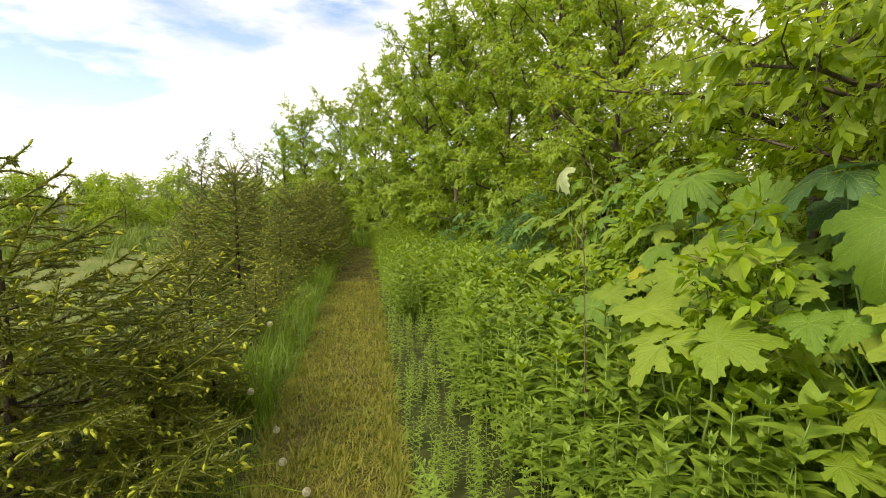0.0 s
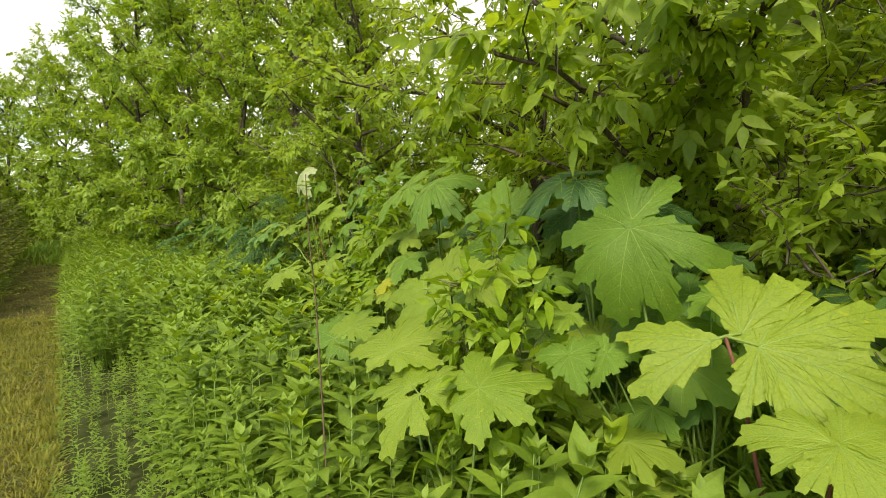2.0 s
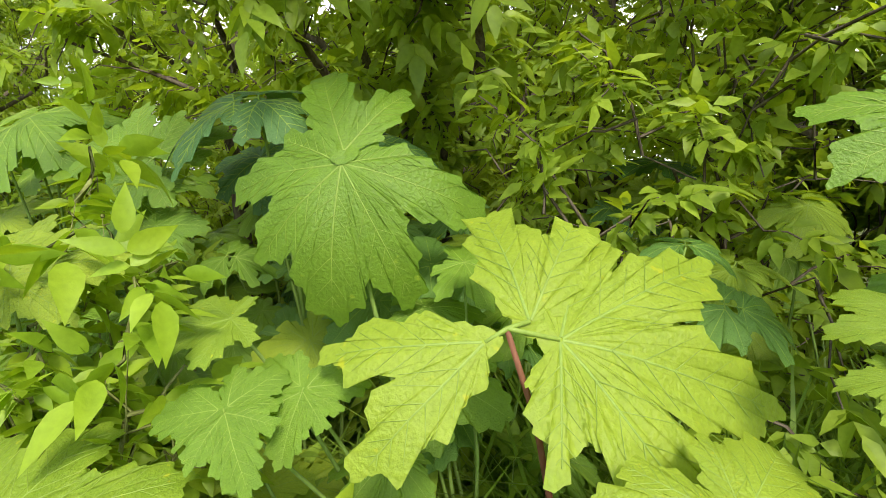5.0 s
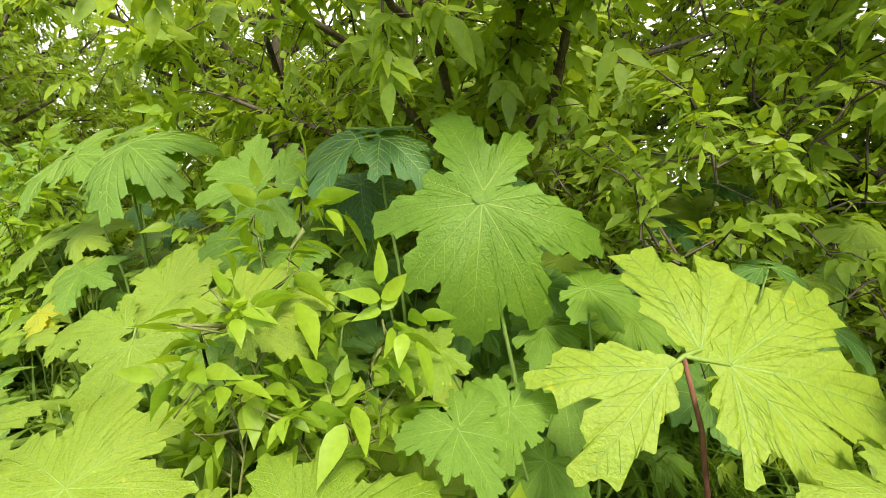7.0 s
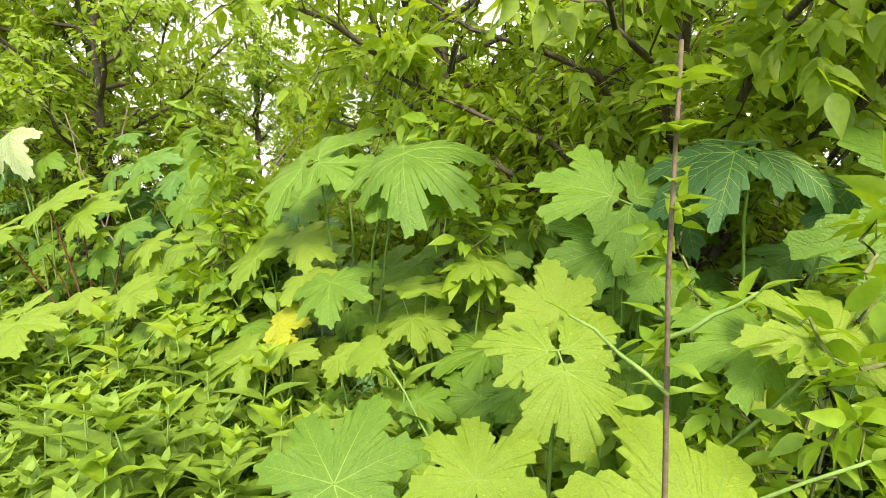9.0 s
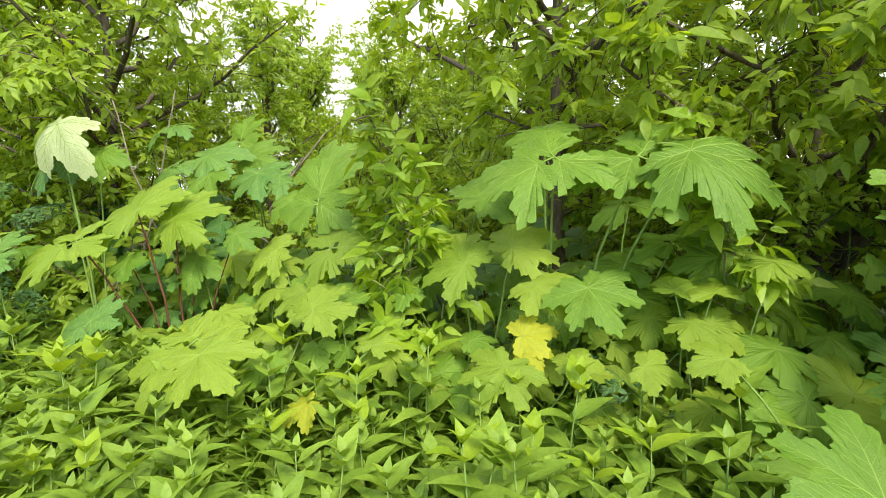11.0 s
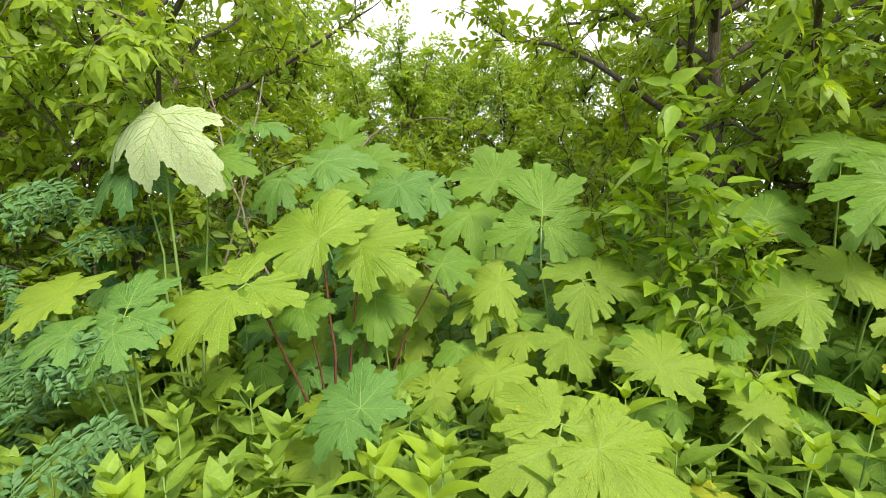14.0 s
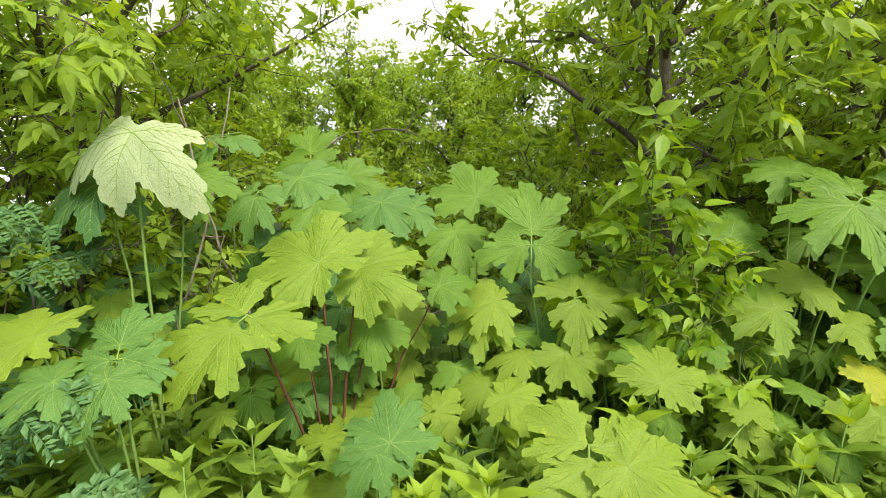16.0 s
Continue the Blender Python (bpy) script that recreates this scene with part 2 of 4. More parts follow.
# ---- mesh tools ----
class Heap:
    """Gathers many small pieces, then becomes one mesh."""

    def __init__(self):
        self.v, self.f, self.m, self.count = [], [], [], 0

    def add(self, verts, tris, mat=0):
        verts, tris = np.asarray(verts, float).reshape(-1, 3), np.asarray(tris, int).reshape(-1, 3)
        self.v.append(verts)
        self.f.append(tris + self.count)
        self.m.append(np.full(len(tris), mat, int))
        self.count += len(verts)

    def scatter(self, shape, places, frames, sizes, mat=0):
        """A copy of shape (verts, tris) at every place, turned by frames (columns side, along, up)."""
        sv, st = shape
        places, n = np.asarray(places, float), len(places)
        if not n:
            return
        sizes = np.asarray(sizes, float).reshape(n, -1, 1) if np.ndim(sizes) == 1 else np.asarray(sizes, float)[:, None, :]
        pts = np.einsum("nij,nkj->nki", frames, sv[None] * sizes) + places[:, None]
        tris = (st[None] + (np.arange(n) * len(sv))[:, None, None]).reshape(-1, 3)
        self.add(pts.reshape(-1, 3), tris, mat)

    def tube(self, pts, radii, sides=5, mat=0):
        pts = np.asarray(pts, float)
        n = len(pts)
        d = np.gradient(pts, axis=0)
        d /= np.linalg.norm(d, axis=1, keepdims=True) + 1e-9
        ref = np.where(np.abs(d[:, 2:3]) > 0.9, [[1.0, 0, 0]], [[0, 0, 1.0]])
        u = np.cross(d, ref)
        u /= np.linalg.norm(u, axis=1, keepdims=True) + 1e-9
        w = np.cross(d, u)
        a = np.arange(sides) * 2 * np.pi / sides
        r = np.asarray(radii, float).reshape(n, 1, 1)
        ring = pts[:, None] + r * (np.cos(a)[None, :, None] * u[:, None] + np.sin(a)[None, :, None] * w[:, None])
        i = np.arange(n - 1)[:, None] * sides
        j = np.arange(sides)[None]
        k = (j + 1) % sides
        q = np.stack([i + j, i + k, i + sides + k, i + sides + j], -1).reshape(-1, 4)
        tris = np.concatenate([q[:, [0, 1, 2]], q[:, [0, 2, 3]]])
        cap = [[(n - 1) * sides, (n - 1) * sides + s, (n - 1) * sides + s + 1] for s in range(1, sides - 1)]
        self.add(ring.reshape(-1, 3), np.concatenate([tris, np.array(cap)]), mat)

    def mesh(self, name, *mats, smooth=True):
        v = np.concatenate(self.v)
        f = np.concatenate(self.f)
        me = bpy.data.meshes.new(name)
        me.vertices.add(len(v))
        me.vertices.foreach_set("co", v.astype(np.float32).ravel())
        me.loops.add(f.size)
        me.loops.foreach_set("vertex_index", f.astype(np.int32).ravel())
        me.polygons.add(len(f))
        me.polygons.foreach_set("loop_start", (np.arange(len(f)) * 3).astype(np.int32))
        for m in mats:
            me.materials.append(m)
        me.polygons.foreach_set("material_index", np.concatenate(self.m).astype(np.int32))
        me.polygons.foreach_set("use_smooth", np.full(len(f), smooth))
        me.update(calc_edges=True)
        return me


def part(name, me, parent, label=""):
    ob = new(name, me)
    ob.parent = parent
    return tagged(ob, label)


def thing(name, label, category, x=0, y=0, z=0, group="", kind=""):
    ob = new(name)
    ob.empty_display_size = 0.1
    ob.location = (x, y, z)
    return tagged(ob, label, category, group, kind)


def unit(v):
    v = np.asarray(v, float)
    return v / (np.linalg.norm(v, axis=-1, keepdims=True) + 1e-9)


def frames_of(along, up):
    """Turns: local y along, local z as near to up as it can be."""
    y = unit(along)
    x = unit(np.cross(y, up))
    z = np.cross(x, y)
    return np.stack([x, y, z], -1)


def blade_shape(width, droop=0.12, fold=0.06, fine=2):
    """A pointed leaf, 1 long, folded along its midrib. fine: how many cross rows."""
    if not fine:
        v = [(0, 0, 0), (-width / 2, 0.45, fold), (0, 1, -droop), (width / 2, 0.45, fold)]
        return np.array(v), np.array([(0, 1, 2), (0, 2, 3)])
    rows = ((0.28, 1.0), (0.66, 0.66)) if fine == 2 else ((0.10, 0.58), (0.27, 0.98), (0.48, 0.92), (0.72, 0.52), (0.88, 0.2))
    v = [(0, 0, 0)]
    for y, w in rows:
        c = -droop * y * y
        v += [(-w * width / 2, y, c + fold * w), (0, y + 0.03, c), (w * width / 2, y, c + fold * w)]
    v.append((0, 1, -droop))
    e = 1 + 3 * (len(rows) - 1)
    t = [(0, 2, 1), (0, 3, 2)]
    for a in range(1, e, 3):
        t += [(a, a + 1, a + 4), (a, a + 4, a + 3), (a + 1, a + 2, a + 5), (a + 1, a + 5, a + 4)]
    t += [(e, e + 1, e + 3), (e + 1, e + 2, e + 3)]
    return np.array(v), np.array(t)


def curve_pts(a, b, sag, n, rng, wob=0.03):
    """A bent line from a to b that rises first and sinks at its end by sag."""
    a, b = np.asarray(a, float), np.asarray(b, float)
    t = np.linspace(0, 1, n)[:, None]
    p = a + (b - a) * t
    p[:, 2] += sag * np.sin(np.pi * t[:, 0])
    p[1:-1] += rng.normal(0, wob, (n - 2, 3))
    return p


def path_x(y):
    """The middle of the mown path."""
    return -0.20 - 0.157 * y


# ---- ground and path ----
def ground_sheet():
    """One sheet: fine near the walk, coarse towards the horizon."""
    xs = np.unique(np.concatenate([np.linspace(-1500, -40, 8), np.linspace(-40, -6, 18), np.linspace(-6, 6, 41), np.linspace(6, 40, 18), np.linspace(40, 1500, 8)]))
    ys = np.unique(np.concatenate([np.linspace(-1500, -20, 8), np.linspace(-20, 20, 90), np.linspace(20, 60, 16), np.linspace(60, 1500, 8)]))
    h = Heap()
    gx, gy = np.meshgrid(xs, ys)
    z = np.zeros_like(gx)
    for i in range(gx.shape[0]):
        for j in range(gx.shape[1]):
            x, y = gx[i, j], gy[i, j]
            d = abs(x - path_x(y))
            if abs(x) < 40 and abs(y) < 60:
                z[i, j] = 0.05 * noise.noise((x * 0.7, y * 0.7, 0)) * min(1, max(0, d - 0.5)) - 0.012
            else:
                z[i, j] = -0.012
    nx, ny = len(xs), len(ys)
    i = (np.arange(ny - 1)[:, None] * nx + np.arange(nx - 1)[None]).ravel()
    t = np.concatenate([np.stack([i, i + 1, i + nx + 1], -1), np.stack([i, i + nx + 1, i + nx], -1)])
    h.add(np.stack([gx.ravel(), gy.ravel(), z.ravel()], -1), t)
    return h.mesh("ground", M_SOIL)


tagged(new("ground", ground_sheet()), "uneven weedy ground of dark soil and moss", "ground", kind="structure")


def strip(name, y0, y1, left, right, z, mat, step=0.12, seed=3):
    """A ribbon of ground that follows the path, with ragged edges."""
    rng = np.random.default_rng(seed)
    h = Heap()
    ys = np.arange(y0, y1, step)
    k = 7
    s = np.linspace(0, 1, k)
    rows = []
    for y in ys:
        lo, hi = left(y) + rng.normal(0, 0.025), right(y) + rng.normal(0, 0.025)
        x = lo + (hi - lo) * s
        zz = [z + 0.012 * noise.noise((a * 3, y * 3, 5)) - (0.02 if q in (0, k - 1) else 0) for q, a in enumerate(x)]
        rows.append(np.stack([x, np.full(k, y), zz], -1))
    n = len(ys)
    i = (np.arange(n - 1)[:, None] * k + np.arange(k - 1)[None]).ravel()
    t = np.concatenate([np.stack([i, i + 1, i + k + 1], -1), np.stack([i, i + k + 1, i + k], -1)])
    h.add(np.concatenate(rows), t)
    return new(name, h.mesh(name, mat))


tagged(strip("path", -6, 17, lambda y: path_x(y) - 0.48, lambda y: path_x(y) + 0.48, 0.012, M_PATH), "narrow mown path of trodden yellowish turf", "path", kind="structure")
tagged(strip("field", -14, 20, lambda y: -16.0, lambda y: path_x(y) - 2.9, 0.055, M_FIELD, step=0.8, seed=4), "pale mown field beyond the spruces", "field", kind="structure")


# ---- grass ----
def grass_shape(bend, width, segs=3):
    """An arching blade, 1 long."""
    v, t = [], []
    for i in range(segs):
        s = i / segs
        w = width * (1 - 0.75 * s ** 1.5) / 2
        y, z = bend * s ** 1.9, s * (1 - 0.35 * bend * s * s)
        v += [(-w, y, z), (w, y, z)]
    v.append((0, bend, 1 - 0.42 * bend))
    for i in range(segs - 1):
        a = 2 * i
        t += [(a, a + 1, a + 3), (a, a + 3, a + 2)]
    t.append((2 * segs - 2, 2 * segs - 1, 2 * segs))
    return np.array(v, float), np.array(t)


def turns(n, rng):
    a = rng.uniform(0, 2 * np.pi, n)
    c, s, o, e = np.cos(a), np.sin(a), np.zeros(n), np.ones(n)
    return np.stack([np.stack([c, -s, o], -1), np.stack([s, c, o], -1), np.stack([o, o, e], -1)], 1)


def trodden(x, y):
    """How low the growth is where the walker stands."""
    line = ((0, 0), (0.35, 0.8), (0.95, 1.22), (0.45, 1.6), (0.3, 2.1), (-0.25, 3.9), (-0.25, 5.7))
    best = 9.0
    for (ax, ay), (bx, by) in zip(line, line[1:]):
        q = max(0, min(1, ((x - ax) * (bx - ax) + (y - ay) * (by - ay)) / ((bx - ax) ** 2 + (by - ay) ** 2)))
        best = min(best, math.hypot(x - ax - q * (bx - ax), y - ay - q * (by - ay)))
    return 0.34 + 0.66 * min(1, max(0, (best - 0.2) / 0.3))


def grass_patch(name, n, place, length, mat, label, seed, bends=(0.25, 0.6, 1.0), width=0.016, segs=3, category="grass"):
    rng = np.random.default_rng(seed)
    h = Heap()
    for b in bends:
        m = n // len(bends)
        p = place(rng, m)
        if length[1] > 0.3:
            p = p[[trodden(x, y) > 0.8 for x, y, _ in p]]
        k = len(p)
        size = rng.uniform(length[0], length[1], k) * rng.uniform(0.7, 1.15, k)
        h.scatter(grass_shape(b, width, segs), p, turns(k, rng), size)
    return tagged(new(name, h.mesh(name, mat)), label, category, kind="stuff")


def band(y0, y1, lo, hi, power=1.0):
    def place(rng, n):
        y = y0 + (y1 - y0) * rng.uniform(0, 1, n) ** power
        a, b = lo(y), hi(y)
        x = a + (b - a) * rng.uniform(0, 1, n)
        return np.stack([x, y, np.full(n, 0.0)], -1)
    return place


def tufts(place, clump=14, spread=0.05):
    def inner(rng, n):
        c = place(rng, n // clump + 1)
        p = np.repeat(c, clump, 0)[:n]
        p[:, :2] += rng.normal(0, spread, (len(p), 2))
        return p
    return inner


def right_edge(y):
    return path_x(y) + 0.44


def left_edge(y):
    return path_x(y) - 0.42


grass_patch("path_grass", 80000, tufts(band(0.8, 9, lambda y: left_edge(y), lambda y: right_edge(y), 1.3), 9, 0.022), (0.03, 0.085), M_SHORT, "short mown grass of the path, yellowish green", 11, width=0.15, segs=1, bends=(0.5, 1.0, 1.6))
grass_patch("far_path_grass", 12000, band(8, 17, lambda y: left_edge(y), lambda y: right_edge(y)), (0.03, 0.06), M_SHORT, "short mown grass of the path, yellowish green", 12, width=0.25, segs=1, bends=(0.5, 1.0, 1.4))
grass_patch("grass_clippings", 9000, band(0.8, 10, lambda y: left_edge(y) - .05, lambda y: right_edge(y), 1.3), (0.03, 0.07), M_STRAW, "dry straw clippings lying on the path", 13, width=0.05, segs=1, bends=(3.0, 4.0))
grass_patch("path_clover", 18000, tufts(band(0.8, 8, lambda y: left_edge(y), lambda y: right_edge(y), 1.3), 30, 0.05), (0.018, 0.04), M_GRASS, "small low green leaves between the mown grass", 14, width=0.7, segs=1, bends=(1.0, 1.5))
grass_patch("tall_grass", 9500, tufts(band(-0.5, 9, lambda y: right_edge(y) + 0.22, lambda y: path_x(y) * 0.5 + 1.6)), (0.32, 0.6), M_GRASS, "tall green grass among the weeds", 15, width=0.015)
grass_patch("arching_grass", 17000, tufts(band(-0.6, 6, lambda y: 1.45 - 0.08 * y, lambda y: 2.7 + 0 * y), 18, 0.06), (0.55, 0.95), M_GRASS, "long arching grass blades under the hogweed", 16, bends=(0.5, 0.9, 1.2), width=0.018, segs=4)
grass_patch("long_grass", 5200, tufts(band(-0.1, 1.75, lambda y: 1.95 + 0 * y, lambda y: 2.7 + 0 * y), 18, 0.06), (0.75, 1.12), M_GRASS, "long bright grass blades beside the large hogweed leaves", 31, bends=(0.3, 0.5, 0.65), width=0.018, segs=4)
grass_patch("verge_grass", 14000, tufts(band(8, 24, lambda y: right_edge(y) + 0.1, lambda y: 3.6 - 0.24 * y)), (0.4, 0.75), M_GRASS, "tall verge grass beside the path", 17, width=0.03, segs=2)
grass_patch("spruce_grass", 8000, tufts(band(3.3, 13, lambda y: path_x(y) - 0.85, lambda y: left_edge(y) - 0.02)), (0.22, 0.5), M_GRASS, "tall dark grass at the foot of the spruces", 18, width=0.016)
grass_patch("end_grass", 6000, tufts(band(15.5, 21, lambda y: path_x(y) - 2.0, lambda y: path_x(y) + 1.0)), (0.3, 0.6), M_GRASS, "tall grass closing the far end of the path", 27, width=0.05, segs=2)
grass_patch("low_grass", 5000, tufts(band(1.2, 3.6, lambda y: path_x(y) - 1.6, lambda y: left_edge(y))), (0.06, 0.16), M_GRASS, "dark grass under the spruce", 28, width=0.03)
grass_patch("rear_grass", 15000, tufts(band(-7, 1.0, lambda y: -4.5 + 0 * y, lambda y: 3.5 + 0 * y)), (0.12, 0.4), M_GRASS, "rough grass behind the start of the walk", 29, width=0.03, segs=2)
grass_patch("rear_path_grass", 12000, band(-6, 1.0, left_edge, right_edge), (0.03, 0.06), M_SHORT, "short mown grass of the path, yellowish green", 30, width=0.2, segs=1, bends=(0.5, 1.0, 1.4))
grass_patch("field_grass", 26000, band(1, 15, lambda y: -16 + 0 * y, lambda y: path_x(y) - 1.4), (0.05, 0.14), M_MEADOW, "low field grass", 19, width=0.3, segs=1)
grass_patch("meadow_grass", 24000, tufts(band(12, 21, lambda y: -24 + 0 * y, lambda y: path_x(y) - 1.2)), (0.35, 0.7), M_MEADOW, "tall light meadow grass before the young trees", 20, width=0.05, segs=2)


# ---- trees ----
def compound_leaves(h, base, along, up, size, rng, shapes, mat, leaflets=5):
    """Pinnate leaves: leaflets in pairs on a common stalk, one at its end."""
    n = len(base)
    along, up = unit(along), np.asarray(up, float)
    side = unit(np.cross(along, up))
    spec = [(1.0, 0.0, 1.15), (0.62, 0.95, 1.0), (0.62, -0.95, 1.0), (0.28, 1.1, 0.8), (0.28, -1.1, 0.8)][:leaflets]
    for i, (s, spread, k) in enumerate(spec):
        d = along * math.cos(spread) + side * math.sin(spread) + rng.normal(0, 0.16, (n, 3))
        d[:, 2] -= 0.42
        u = up + rng.normal(0, 0.35, (n, 3))
        p = base + along * (s * size * 0.95)[:, None]
        h.scatter(shapes[i % len(shapes)], p, frames_of(d, u), size * k * rng.uniform(0.75, 1.2, n), mat)


SMOOTH = [blade_shape(0.40, 0.16, 0.05, 5), blade_shape(0.46, 0.26, 0.07, 5), blade_shape(0.36, 0.08, 0.05, 5)]
FINE = [blade_shape(0.40, 0.16, 0.05), blade_shape(0.48, 0.24, 0.08), blade_shape(0.36, 0.05, 0.05)]
COARSE = [blade_shape(0.44, 0.2, 0.07, 0), blade_shape(0.5, 0.1, 0.09, 0)]


def tree_limbs(rng, height, spread, n_limb, low):
    """Limbs as bent lines, from the foot and the stem outwards and up."""
    limbs = []
    stem = np.array([[0, 0, 0], [0.05, 0.02, height * 0.3], [-0.04, 0.06, height * 0.62], [0.03, 0, height * 0.97]])
    stem[1:, :2] += rng.normal(0, 0.06 * height / 4, (3, 2))
    for i in range(n_limb):
        f = low + (0.9 - low) * (i + rng.uniform(0, 1)) / n_limb
        a = i * 2.4 + rng.normal(0, 0.4)
        z0 = f * height
        p0 = np.array([np.interp(z0, stem[:, 2], stem[:, 0]), np.interp(z0, stem[:, 2], stem[:, 1]), z0])
        reach = spread * (1.05 - 0.75 * max(0, f - 0.25) / 0.75) * rng.uniform(0.7, 1.15)
        rise = height * rng.uniform(0.06, 0.24) * (0.6 + f)
        p1 = p0 + np.array([math.cos(a) * reach, math.sin(a) * reach, rise])
        limbs.append(curve_pts(p0, p1, reach * rng.uniform(-0.05, 0.18), 6, rng, 0.05 * reach))
    return stem, limbs


def make_tree(name, label, seed, height, spread, n_limb, low, n_twig, n_leaf, size, mat, fine=1, leaflets=5, twig=0.55, extra=(), category="tree", bark=M_BARK):
    rng = np.random.default_rng(seed)
    ob = thing(name, label, category)
    wood, crown = Heap(), Heap()
    stem, limbs = tree_limbs(rng, height, spread, n_limb, low)
    r0 = height * 0.011 + 0.012 if height > 2 else height * 0.0055
    wood.tube(stem, [r0, r0 * 0.8, r0 * 0.5, r0 * 0.12], 7)
    limbs += [stem[2:]]
    for a, b, sag in extra:
        limbs.append(curve_pts(a, b, sag, 8, rng, 0.03))
    own = len(limbs) - len(extra)
    for number, limb in enumerate(limbs):
        shapes = SMOOTH if number >= own else (COARSE, FINE, SMOOTH)[fine]
        n = len(limb)
        wood.tube(limb, np.linspace(r0 * 0.42, r0 * 0.10, n), 5)
        seg = np.linalg.norm(limb[-1] - limb[0])
        m = max(3, int(n_twig * min(1.6, seg / spread)))
        for t in np.linspace(0.2, 1.0, m):
            q = t * (n - 1)
            i = min(int(q), n - 2)
            p = limb[i] + (limb[i + 1] - limb[i]) * (q - i)
            out = unit(limb[i + 1] - limb[i])
            d = unit(out * 0.7 + rng.normal(0, 0.62, 3) + np.array([0, 0, 0.12]))
            ln = twig * rng.uniform(0.55, 1.25) * (0.5 if number >= own else 1.0)
            tp = curve_pts(p, p + d * ln, 0.1 * ln, 5, rng, 0.02)
            tp[:, 2] -= 0.10 * ln * np.linspace(0, 1, 5) ** 2
            wood.tube(tp, np.linspace(0.006, 0.002, 5), 3)
            k = n_leaf
            s = rng.uniform(0.1, 1.0, k)
            qq = s * 4
            ii = np.minimum(qq.astype(int), 3)
            pos = tp[ii] + (tp[ii + 1] - tp[ii]) * (qq - ii)[:, None]
            al = unit(unit(d) * 0.6 + rng.normal(0, 0.6, (k, 3)) + np.array([0, 0, 0.05]))
            away = np.array([p[0], p[1], 0.0]) / (math.hypot(p[0], p[1]) + 0.2)
            up = unit(np.array([0, 0, 0.75]) + 0.65 * away + rng.normal(0, 0.3, (k, 3)))
            compound_leaves(crown, pos, al, up, size * rng.uniform(0.65, 1.25, k), rng, shapes, 0, leaflets)
    part("trunk", wood.mesh("trunk", bark), ob)
    part("crown", crown.mesh("crown", mat), ob)
    return ob


def copies(ob, rows, group):
    """The thing itself at the first row, copies at the rest: x, y, turn, scale."""
    tagged(ob, group=group)
    for i, (x, y, turn, s) in enumerate(rows):
        m = pose(x, y, -0.02, 0, 0, turn) @ Matrix.Scale(s, 4)
        if i == 0:
            first = m
        else:
            copy_thing(ob, m)
    ob.matrix_basis = first


MAPLE_LABEL = "box elder with bright green compound leaves and many stems"
# the maple that leans its twigs over the hogweed
near = make_tree("maple_tree", "box elder whose leafy twigs hang over the hogweed", 21, 5.0, 1.7, 24, 0.30, 17, 6, 0.095, M_MAPLE, fine=1, extra=(
    ((0, 0, 1.2), (-1.95, -0.40, 2.12), 0.35), ((0, 0, 1.3), (-1.65, 0.30, 2.2), 0.25), ((0, 0, 1.4), (-1.65, -0.9, 2.3), 0.3),
    ((0, 0, 1.1), (-1.20, -0.6, 2.25), 0.2), ((0, 0, 1.0), (-1.25, 1.2, 2.1), 0.2), ((0, 0, 1.0), (-0.9, 1.9, 2.0), 0.2), ((0, 0, 1.2), (-1.6, -1.2, 2.4), 0.2)))
copies(near, [(3.25, 2.55, 0, 1.0)], "box elders of the hedge")
hedge = make_tree("maple_tree", MAPLE_LABEL, 22, 5.2, 1.8, 24, 0.26, 18, 7, 0.095, M_MAPLE)
copies(hedge, [(3.9, 0.6, 40, 1.0), (3.2, 4.1, 250, 0.95), (2.75, 8.1, 100, 0.92)], "box elders of the hedge")
row = make_tree("maple_tree", MAPLE_LABEL, 23, 5.2, 1.6, 22, 0.03, 19, 11, 0.088, M_MAPLE_FAR, fine=0)
copies(row, [(2.3, 10.2, 0, 1.08), (1.5, 12.0, 70, 1.16), (3.2, 12.8, 200, 1.3), (0.5, 13.8, 130, 1.2), (1.6, 15.8, 310, 1.3), (-0.5, 15.6, 20, 1.24), (-1.3, 17.8, 240, 1.16), (-2.7, 19.4, 160, 1.05), (-0.2, 21.5, 90, 1.2), (-4.3, 20.4, 100, 0.98), (-5.9, 21.6, 300, 0.96), (-7.1, 22.4, 10, 0.76), (5.2, -1.0, 60, 1.1), (3.4, -1.3, 150, 1.05), (2.75, -3.0, 10, 1.0), (5.2, 2.2, 320, 1.1), (3.5, 9.6, 200, 1.05), (6.6, -2.2, 40, 1.1), (6.9, 0.4, 120, 1.15), (6.8, 3.4, 280, 1.0)], "box elders of the hedge")
young = make_tree("young_maple", "slender young box elder with yellow-green leaves", 24, 4.6, 1.05, 20, 0.04, 14, 8, 0.09, M_MAPLE_FAR, fine=0)
young_spots = [(6.2, 8.4), (7.4, 7.0), (6.6, 5.6), (8.2, 5.2), (7.0, 10.0), (5.2, 9.6), (9.0, 8.6), (9.4, 6.4), (6.4, 3.4), (8.6, 3.4), (4.6, 11.6), (10.5, 4.6), (10.8, 9.8), (6.4, 12.4), (7.6, 1.0), (11.5, 7.2), (7.2, 6.3), (8.4, 7.4), (6.1, 6.9), (9.8, 5.4), (8.8, 4.3), (7.9, 9.6), (6.9, 7.7)]
ry = random.Random(6)
copies(young, [(x, y, ry.uniform(0, 360), (1.5 + 0.265 * math.hypot(x, y - 5.7) * ry.uniform(0.8, 1.15)) / 4.6) for x, y in young_spots] + [(4.7, 7.9, 30, 0.8)], "young box elders behind the hogweed")
